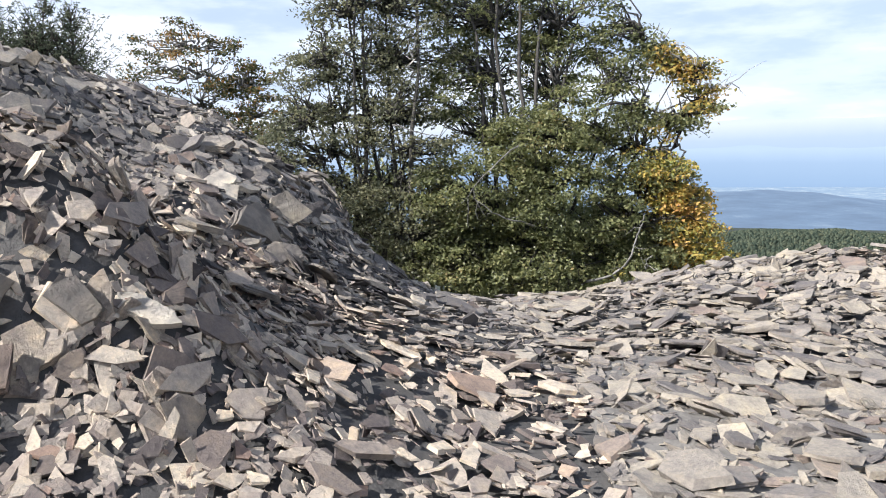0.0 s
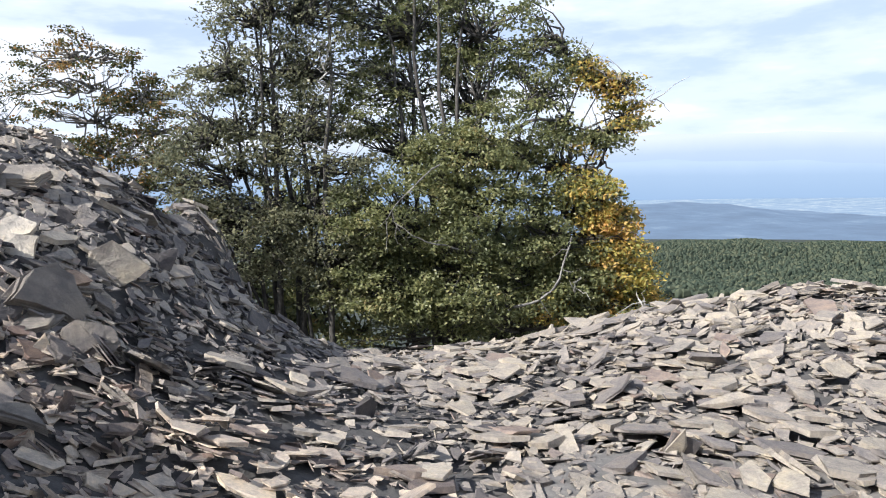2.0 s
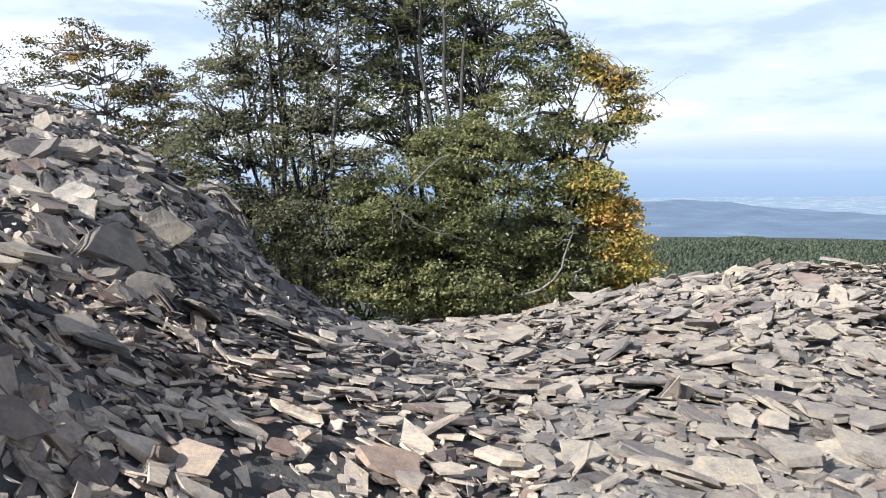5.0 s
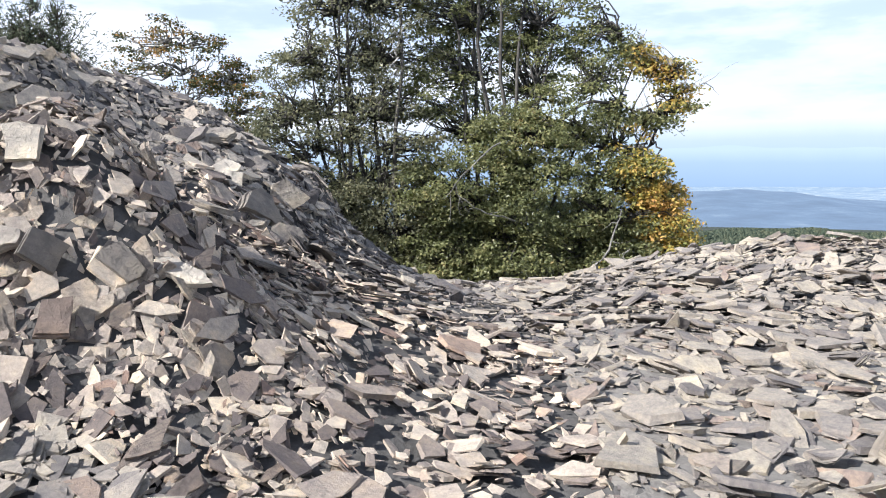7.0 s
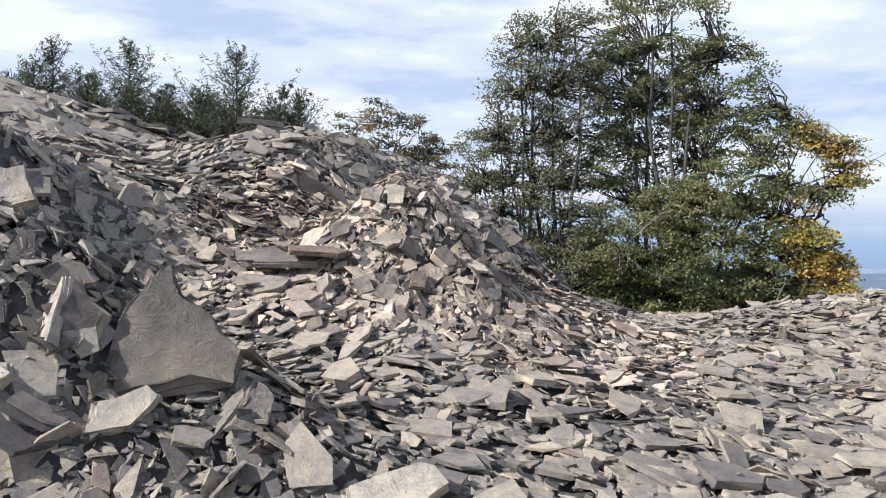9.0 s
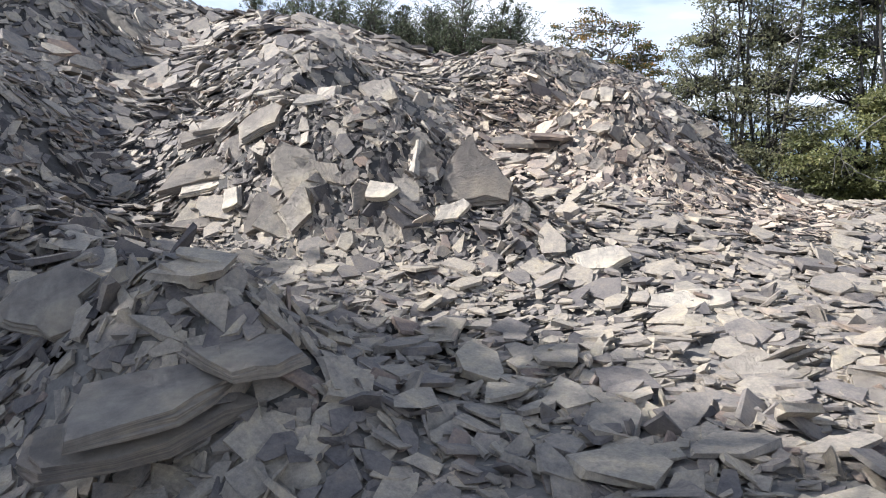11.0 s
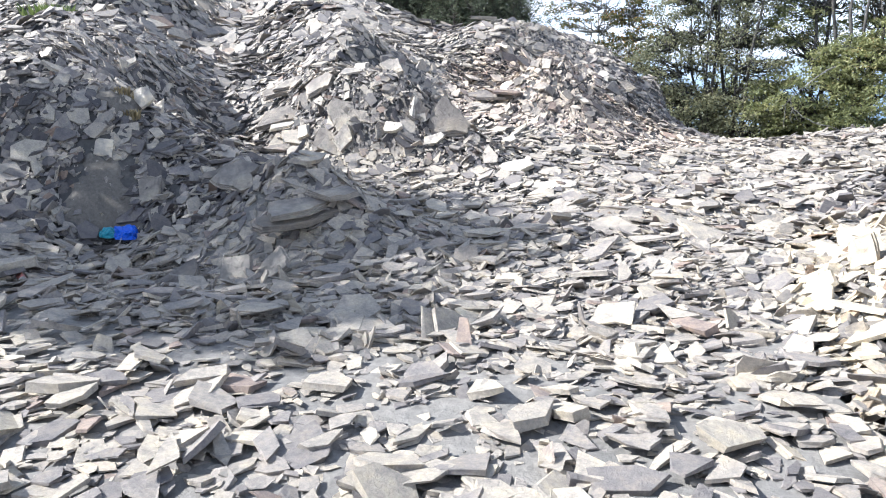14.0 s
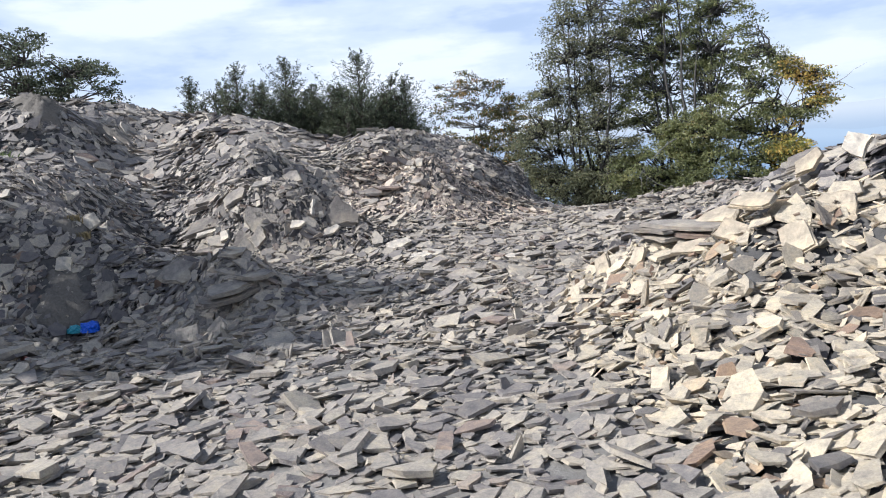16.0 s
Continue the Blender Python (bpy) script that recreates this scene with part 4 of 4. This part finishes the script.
def broadleaf(label, base, stems, lobes, seed, leaf, bark, per=70, leaf_size=0.12, radius=0.2, clump=0.75, autumn=(), autumn_mat=None, bare=0.0, dead=0, limbs_out=(), flat=0.4, droop=0.0, bare_limbs=(), group="trees beyond the heaps"):
    """A many-stemmed tree: lobes are (x, y, z, rx, ry, rz, clumps) of its crown."""
    gen = np.random.default_rng(seed)
    tree = tagged(empty("tree", base), label, "tree", group)
    base = np.array(base, float)
    v, s, c = [], [], []
    limbs = []
    for k in range(stems):
        lx, ly, lz, rx, ry, rz, _ = lobes[k % len(lobes)]
        foot = gen.normal(0, 0.35, 3) * [1, 1, 0]
        tip = np.array([lx, ly, lz]) - base + gen.normal(0, 0.3, 3) * [rx, ry, 0] + [0, 0, rz * 0.55]
        way = wander(gen, foot + [0, 0, -0.3], tip, 9, 0.16)
        rad = radius * gen.uniform(0.7, 1.1)
        tube(v, s, c, way, np.linspace(rad, rad * 0.12, 9), 7)
        limbs.append(way)
    trunk_pts = np.concatenate([w[2:] for w in limbs])
    centres = []
    for lx, ly, lz, rx, ry, rz, count in lobes:
        d = gen.normal(0, 1, (count, 3))
        d *= (gen.uniform(0.25, 1, (count, 1)) ** 0.4) / np.linalg.norm(d, axis=1, keepdims=True)
        pts = np.array([lx, ly, lz]) - base + d * [rx, ry, rz]
        for p in pts:
            near = trunk_pts[trunk_pts[:, 2] < p[2] + 0.3]
            near = near if len(near) else trunk_pts
            q = near[np.argmin(((near - p) ** 2 * [1, 1, 0.6]).sum(1) + gen.uniform(0, 1.5))]
            way = wander(gen, q, p, 6, 0.13)
            tube(v, s, c, way, np.linspace(0.045, 0.008, 6), 4)
            if gen.uniform() < 0.5:
                e = p + gen.normal(0, 0.28, 3)
                tube(v, s, c, wander(gen, way[3], e, 4, 0.08), np.linspace(0.02, 0.005, 4), 3)
            if gen.uniform() > bare:
                centres.append(p)
    for k in range(dead):
        dv, ds, dc = [], [], []
        lx, ly, lz, rx, ry, rz, _ = lobes[int(gen.integers(0, max(1, len(lobes) - 4)))]
        a = np.array([lx, ly - ry * 0.5, lz]) - base + gen.uniform(-0.55, 0.55, 3) * [rx, 0.3, rz]
        b = a + np.array([gen.normal(0, 0.3), -ry * 0.6, gen.normal(0.2, 0.4)])
        way = wander(gen, a, b, 8, 0.12)
        tube(dv, ds, dc, way, np.linspace(0.04, 0.008, 8), 5)
        for q in (3, 4, 5, 6):
            tube(dv, ds, dc, wander(gen, way[q], way[q] + gen.normal(0, 0.35, 3), 4, 0.06), np.linspace(0.018, 0.004, 4), 3)
        tagged(mesh_from("dead_branch", dv, ds, dc, pale_bark, tree, True), "bare pale grey branch")
    for thick, line in bare_limbs:
        dv, ds, dc = [], [], []
        way = np.array(line) - base
        way = np.concatenate([wander(gen, p, q, 4, 0.035)[: 3 if k < len(way) - 2 else 4] for k, (p, q) in enumerate(zip(way, way[1:]))])
        tube(dv, ds, dc, way, np.linspace(thick, thick * 0.3, len(way)), 6)
        for q in range(4, len(way), 2):
            tube(dv, ds, dc, wander(gen, way[q], way[q] + gen.normal(0, 0.4, 3), 4, 0.06), np.linspace(0.016, 0.004, 4), 3)
        tagged(mesh_from("dead_branch", dv, ds, dc, limb_bark, tree, True), "bare grey limb")
    for thick, line in limbs_out:
        way = np.array(line) - base
        way = np.concatenate([wander(gen, p, q, 5, 0.1)[: 4 if k < len(way) - 2 else 5] for k, (p, q) in enumerate(zip(way, way[1:]))])
        tube(v, s, c, way, np.linspace(thick, thick * 0.35, len(way)), 6)
    centres = np.array(centres)
    is_y = np.zeros(len(centres), bool)
    for ax, ay, az, ar in autumn:
        away = ((centres + base - [ax, ay, az]) ** 2).sum(1) / ar ** 2
        is_y |= gen.uniform(0, 1, len(centres)) < 0.85 * np.clip(1.35 - away, 0, 1)
    mesh_from("trunk", v, s, c, bark, tree, True)
    spans = gen.uniform(0.6, 1.15, len(centres)) * clump
    leaf_cloud("crown", centres[~is_y], spans[~is_y], per, leaf_size, leaf, tree, gen, flat, 0.3, droop)
    if is_y.any():
        tagged(leaf_cloud("autumn_crown", centres[is_y], spans[is_y], per, leaf_size, autumn_mat, tree, gen, flat, 0.3, droop), "orange and yellow autumn leaves")
    return tree


def conifer(label, base, tall, wide, seed, per=8):
    """A bushy young spruce with a few leaders: rising boughs in ragged cones, each a flat fan of needle sprays."""
    gen = np.random.default_rng(seed)
    tree = tagged(empty("conifer", base), label, "tree", "trees beyond the heaps")
    v, s, c = [], [], []
    centres, spans = [], []
    leaders = [(0.0, 0.0, 1.0)] + [(q * wide * math.cos(a), q * wide * math.sin(a), gen.uniform(0.6, 0.92)) for a, q in zip(gen.uniform(0, 6.28, 5), gen.uniform(0.15, 0.45, 5))]
    for ox, oy, share in leaders:
        high = tall * share
        tube(v, s, c, wander(gen, (ox * 0.3, oy * 0.3, -0.3), (ox, oy, high), 8, 0.06), np.linspace(0.1, 0.01, 8), 5)
        for k in range(int((17 if share == 1.0 else 11) * tall)):
            z = high * (1 - gen.uniform(0.0, 0.72) ** 1.1)
            f = 1 - z / high
            a = gen.uniform(0, 2 * math.pi)
            ln = wide * (0.75 if share == 1.0 else 0.5) * f ** 0.8 * gen.uniform(0.35, 1.25) + 0.1
            q0 = 0.3 + 0.7 * z / high
            root = np.array([ox * q0, oy * q0, z - 0.12])
            end = root + [math.cos(a) * ln, math.sin(a) * ln, ln * gen.uniform(0.35, 1.25) + 0.08]
            tube(v, s, c, [root, (root + end) / 2 + [0, 0, -0.1], end], [0.022, 0.014, 0.004], 3)
            side = np.array([-math.sin(a), math.cos(a), 0.0])
            for q in np.arange(0.3, 1.05, max(0.12, 0.2 / max(ln, 0.2))):
                reach = 0.4 * ln * (1.05 - q) * gen.uniform(-1, 1)
                centres.append(root + (end - root) * q + side * reach + [0, 0, 0.08 * q] + gen.normal(0, 0.05, 3))
                spans.append(min(0.26, 0.09 + 0.16 * ln) * (1.25 - 0.65 * q))
    mesh_from("trunk", v, s, c, dark_bark, tree, True)
    leaf_cloud("crown", np.array(centres), np.array(spans), per, 0.15, needle, tree, gen, 0.9, 0.1)
    return tree


broadleaf("tall old beech, browning and thin at the top", (-1.6, 22.0, -5.5), 9,
          [(-2.3, 21.8, 6.4, 1.5, 1.3, 2.8, 120), (-3.6, 21.6, 4.2, 1.1, 1.0, 1.3, 44), (-4.0, 21.4, 2.3, 1.3, 1.2, 1.5, 74), (-0.8, 22.0, 6.2, 1.6, 1.3, 3.6, 155), (-1.2, 21.4, 2.2, 1.8, 1.4, 2.0, 140), (-3.2, 21.2, 0.5, 2.0, 1.3, 1.3, 130), (-0.7, 21.3, -0.2, 1.7, 1.2, 1.2, 100), (-2.6, 22.4, 3.6, 1.6, 1.2, 1.6, 44)],
          11, brown_leaf, beech_bark, 52, 0.115, 0.12, 0.66, (), None, 0.0, 4,
          [(0.09, [(-0.7, 21.0, -3.0), (-0.75, 21.0, 1.0), (-0.6, 21.1, 4.5), (-0.75, 21.3, 8.5)]), (0.07, [(-2.0, 21.3, -3.0), (-2.3, 21.2, 2.0), (-2.2, 21.3, 8.0)])], 0.36, 0.22)
broadleaf("broad old beech, green below with orange and yellow sprays", (2.4, 22.2, -5.5), 9,
          [(2.2, 22.8, 8.4, 2.1, 1.6, 2.7, 140), (3.9, 22.4, 6.5, 1.8, 1.4, 1.8, 84), (5.5, 21.8, 5.0, 1.1, 1.0, 0.9, 46), (6.5, 21.3, 4.8, 0.5, 0.5, 0.3, 16), (7.1, 21.2, 4.45, 0.7, 0.5, 0.3, 18), (7.55, 21.2, 4.0, 0.55, 0.5, 0.45, 14), (7.7, 21.2, 3.35, 0.55, 0.5, 0.14, 12), (6.9, 21.2, 2.95, 0.75, 0.6, 0.3, 20),
           (4.6, 21.6, 3.3, 1.6, 1.3, 1.0, 70), (2.9, 21.0, 2.4, 1.7, 1.2, 1.0, 140), (1.3, 20.8, 1.0, 2.3, 1.4, 1.3, 145), (3.7, 20.6, 0.6, 2.3, 1.3, 1.4, 150), (0.6, 20.9, -0.9, 1.8, 1.2, 0.9, 90), (3.2, 20.5, -1.2, 2.6, 1.3, 1.0, 130),
           (6.4, 20.8, 1.5, 0.9, 0.9, 0.5, 64), (6.9, 20.8, 0.7, 0.8, 0.8, 0.45, 54), (7.0, 20.7, -0.1, 0.95, 0.9, 0.5, 66), (7.4, 20.6, -0.9, 0.8, 0.8, 0.45, 56), (7.5, 20.6, -1.7, 0.95, 0.9, 0.5, 66), (6.1, 20.5, -0.6, 0.8, 0.8, 0.6, 40), (5.6, 20.6, -1.3, 1.2, 1.0, 0.9, 75), (0.7, 22.4, 6.8, 1.3, 1.1, 1.8, 75), (0.6, 22.2, 4.0, 1.0, 1.1, 1.2, 50), (3.4, 22.8, 4.9, 1.4, 1.2, 1.0, 52), (2.0, 23.2, 5.6, 1.6, 1.0, 1.2, 42), (2.0, 23.4, 3.2, 2.0, 1.0, 1.0, 42), (5.6, 21.4, 2.4, 1.2, 1.0, 1.2, 36), (2.2, 21.4, -3.0, 4.4, 1.2, 1.2, 150)],
          17, beech_leaf, beech_bark, 60, 0.12, 0.12, 0.6, [(7.0, 21.3, 4.4, 0.95), (7.4, 21.2, 3.5, 0.7), (6.6, 20.8, 1.5, 1.25), (7.2, 20.7, 0.2, 1.05), (7.6, 20.6, -1.0, 0.95), (7.8, 20.6, -1.9, 0.95), (5.0, 20.3, -1.8, 0.6), (4.9, 20.8, 1.3, 0.45)], autumn_leaf, 0.0, 9,
          [(0.1, [(2.2, 21.6, -4.0), (2.1, 21.5, 1.0), (1.9, 21.5, 4.5), (1.75, 21.8, 8.5)]), (0.09, [(2.5, 21.7, -4.0), (2.5, 21.6, 2.0), (2.35, 21.6, 5.0), (2.4, 22.0, 9.0)]),
           (0.085, [(2.9, 21.7, -4.0), (2.85, 21.6, 2.0), (2.95, 21.7, 5.0), (3.2, 22.2, 8.0)]), (0.075, [(1.6, 21.8, -4.0), (1.5, 21.7, 2.0), (1.2, 21.8, 5.5), (0.6, 22.1, 8.0)]),
           (0.07, [(2.9, 21.6, 1.5), (3.6, 21.7, 3.6), (4.2, 22.0, 6.0)]), (0.07, [(2.9, 21.6, 2.0), (4.4, 21.5, 3.1), (5.8, 21.4, 3.5), (7.2, 21.3, 3.5)])], 0.3, 0.24,
          [(0.045, [(3.9, 19.6, -1.5), (4.4, 19.25, -1.3), (4.95, 19.2, -0.95), (5.35, 19.35, -0.15), (5.6, 19.7, 0.35)]), (0.026, [(2.6, 19.7, 0.1), (2.0, 19.2, 0.3), (1.4, 19.05, 0.55), (0.9, 19.2, 0.95)]), (0.026, [(2.2, 19.8, 2.3), (1.6, 19.3, 1.9), (0.9, 19.15, 1.2), (0.6, 19.3, 0.8)]), (0.024, [(-1.2, 19.9, 2.9), (-0.6, 19.7, 2.7), (0.0, 19.7, 2.6)])])
broadleaf("dense dark undergrowth behind the beeches", (1.0, 25.5, -6.0), 8,
          [(-2.0, 25.5, -0.9, 4.2, 1.5, 2.9, 200), (4.0, 25.0, -1.7, 4.0, 1.5, 2.3, 180)], 14, beech_leaf, dark_bark, 60, 0.2, 0.10, 0.9)
broadleaf("thin half-bare tree with rusty autumn leaves", (-8.6, 27.0, -2.5), 7,
          [(-9.0, 27, 5.0, 2.4, 1.7, 2.2, 110), (-6.6, 27, 3.4, 1.8, 1.4, 2.2, 85), (-8.2, 26.5, 1.8, 2.9, 1.6, 2.0, 100)], 12, thin_leaf, thin_bark, 56, 0.12, 0.10, 0.5,
          [(-9.6, 26.6, 6.2, 0.9), (-8.0, 26.6, 6.6, 0.8)], rust_leaf)
broadleaf("dark wind-bent tree on the top of the slate tip", (-22.4, 10.6, 3.2), 6,
          [(-23.2, 10.3, 7.6, 2.4, 1.8, 1.6, 90), (-20.6, 11.5, 6.2, 1.9, 1.5, 1.5, 70), (-22.4, 10.6, 5.6, 2.4, 1.6, 1.2, 60)], 13, needle, dark_bark, 60, 0.13, 0.12, 0.55)
# unseen trees, added to cast dappled shade over the floor
for x, y, z, wide, tall, seed in [(-10.85, -7.6, 3.9, 1.3, 5.2, 31), (-10.2, -9.0, 4.6, 1.5, 5.0, 32), (-9.45, -10.6, 3.8, 1.5, 5.0, 34)]:
    broadleaf("unseen leafy tree added to shade the track", (x, y, z - 0.6), 5,
              [(x, y, z + tall * 0.3, wide, wide, tall * 0.3, 52), (x, y + 0.3, z + tall * 0.62, wide * 0.95, wide * 0.95, tall * 0.3, 50), (x + 0.2, y - 0.4, z + tall * 0.88, wide * 0.6, wide * 0.6, tall * 0.22, 26)],
              seed, beech_leaf, dark_bark, 27, 0.17, 0.11, 0.6, group="trees on the bank")
SPRUCES = [(-15.4, 18.7, 0.6, 7.2, 4.0), (-12.3, 20.2, 0.3, 7.5, 4.8), (-17.2, 17.2, 1.1, 6.5, 3.2), (-19.4, 16.6, 1.3, 5.9, 2.3), (-13.8, 21.0, 0.2, 6.2, 4.2), (-10.4, 21.2, 0.0, 6.5, 3.8),
           (-16.4, 20.0, 0.4, 6.2, 4.0), (-14.5, 19.4, 0.4, 6.1, 4.2), (-11.4, 21.6, 0.0, 5.8, 4.0), (-18.2, 18.6, 0.7, 5.3, 3.0),
           (-13.0, 19.0, 0.5, 5.8, 4.2), (-16.2, 17.6, 0.9, 5.6, 3.8), (-11.2, 20.2, 0.1, 5.6, 4.0)]
for x, y, z, tall, wide in SPRUCES:
    conifer("dark green bushy spruce behind the slate tip", (x, y, z), tall, wide, int(tall * 100))


# ---- distance ----
def far_woods():
    """Tree tops over the ridge below the quarry."""
    n = 24000
    a, r = rng.uniform(radians(12), radians(44), n), 640 - 370 * rng.uniform(0, 1, n) ** 1.6
    z = valley(r, a)
    tall = rng.uniform(2.6, 4.4, n) + 1.0 * np.sin(a * 60) * np.sin(r / 17)
    sides = 3
    k = np.arange(sides) * 2 * math.pi / sides
    ring = []
    for zz, ww in ((0.0, 0.4), (0.45, 0.5), (0.82, 0.32)):
        j = rng.uniform(0.7, 1.25, (n, sides))
        ring.append(np.stack([np.cos(k) * ww * j, np.sin(k) * ww * j, zz + 0 * j], -1))
    tip = np.zeros((n, 1, 3))
    tip[:, 0, 2] = 1
    v = np.concatenate(ring + [tip], 1) * tall[:, None, None] * np.array([1.0, 1.0, 1.0])
    v += np.stack([r * np.sin(a), r * np.cos(a), z - 1], -1)[:, None]
    m = 3 * sides + 1
    one, cnt = [], []
    for lev in range(2):
        for q in range(sides):
            w = (q + 1) % sides
            one += [lev * sides + q, lev * sides + w, (lev + 1) * sides + w, (lev + 1) * sides + q]
            cnt.append(4)
    for q in range(sides):
        one += [2 * sides + q, 2 * sides + (q + 1) % sides, 3 * sides]
        cnt.append(3)
    corners = ((np.arange(n) * m)[:, None] + np.array(one)[None]).ravel()
    ob = mesh_from("far_wood", v.reshape(-1, 3), np.tile(cnt, n), corners, hazed_leaf, None, False)
    tagged(ob, "dark green wooded ridge below the quarry", "forest", kind="stuff")


far_woods()


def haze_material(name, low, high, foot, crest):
    """Mountains that fade upwards into haze, painted as emission that pales with height."""
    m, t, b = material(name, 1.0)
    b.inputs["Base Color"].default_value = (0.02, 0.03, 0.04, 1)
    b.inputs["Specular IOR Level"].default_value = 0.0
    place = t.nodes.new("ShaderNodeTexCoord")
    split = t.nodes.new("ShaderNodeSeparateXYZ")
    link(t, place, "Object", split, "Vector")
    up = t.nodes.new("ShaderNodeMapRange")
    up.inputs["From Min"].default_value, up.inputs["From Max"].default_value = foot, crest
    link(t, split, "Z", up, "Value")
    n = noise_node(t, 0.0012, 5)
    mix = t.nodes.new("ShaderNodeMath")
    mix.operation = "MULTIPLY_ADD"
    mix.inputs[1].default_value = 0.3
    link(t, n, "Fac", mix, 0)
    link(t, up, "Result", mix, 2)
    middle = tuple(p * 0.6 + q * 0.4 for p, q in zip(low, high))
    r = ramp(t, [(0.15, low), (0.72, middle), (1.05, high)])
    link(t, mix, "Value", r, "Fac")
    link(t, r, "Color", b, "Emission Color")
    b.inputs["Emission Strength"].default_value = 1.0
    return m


def far_land():
    r = np.array([1000.0 * 1.032 ** k for k in range(50)])
    r = r[r < 4640]
    a = np.linspace(radians(-70), radians(110), 400)
    rr, aa = np.meshgrid(r, a, indexing="ij")
    v = np.stack([rr * np.sin(aa), rr * np.cos(aa), far_valley(rr, aa)], -1).reshape(-1, 3)
    n = len(a)
    i, j = np.meshgrid(np.arange(len(r) - 1), np.arange(n - 1), indexing="ij")
    q = np.stack([i * n + j, (i + 1) * n + j, (i + 1) * n + j + 1, i * n + j + 1], -1).reshape(-1, 4)[:, ::-1]
    ob = mesh_from("backdrop", v, np.full(len(q), 4), q.ravel(), hazed_hills, None, True)
    ob.data.materials.append(hazed_plain)
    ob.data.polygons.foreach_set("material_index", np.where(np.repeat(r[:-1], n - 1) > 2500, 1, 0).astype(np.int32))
    tagged(ob, "hazy blue hills and a pale plain with towns", "distance", kind="structure")


far_land()


def far_mountains(far, top, wave, mat):
    n = 720
    a = np.linspace(0, 2 * math.pi, n, endpoint=False)
    top = top + wave * (40 * np.sin(a * 5 + 0.7 + wave) + 20 * np.sin(a * 13 + 2) + 9 * np.sin(a * 37) + 5 * np.sin(a * 83))
    v = []
    for k in range(n):
        x, y = far * math.sin(a[k]), far * math.cos(a[k])
        v += [(x, y, -260), (x * 0.995, y * 0.995, top[k])]
    corners = []
    for k in range(n):
        j = (k + 1) % n
        corners += [2 * k, 2 * j, 2 * j + 1, 2 * k + 1]
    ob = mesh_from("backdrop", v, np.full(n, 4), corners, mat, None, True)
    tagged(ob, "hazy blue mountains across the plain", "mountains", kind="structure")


# both rings glow in painted haze colours
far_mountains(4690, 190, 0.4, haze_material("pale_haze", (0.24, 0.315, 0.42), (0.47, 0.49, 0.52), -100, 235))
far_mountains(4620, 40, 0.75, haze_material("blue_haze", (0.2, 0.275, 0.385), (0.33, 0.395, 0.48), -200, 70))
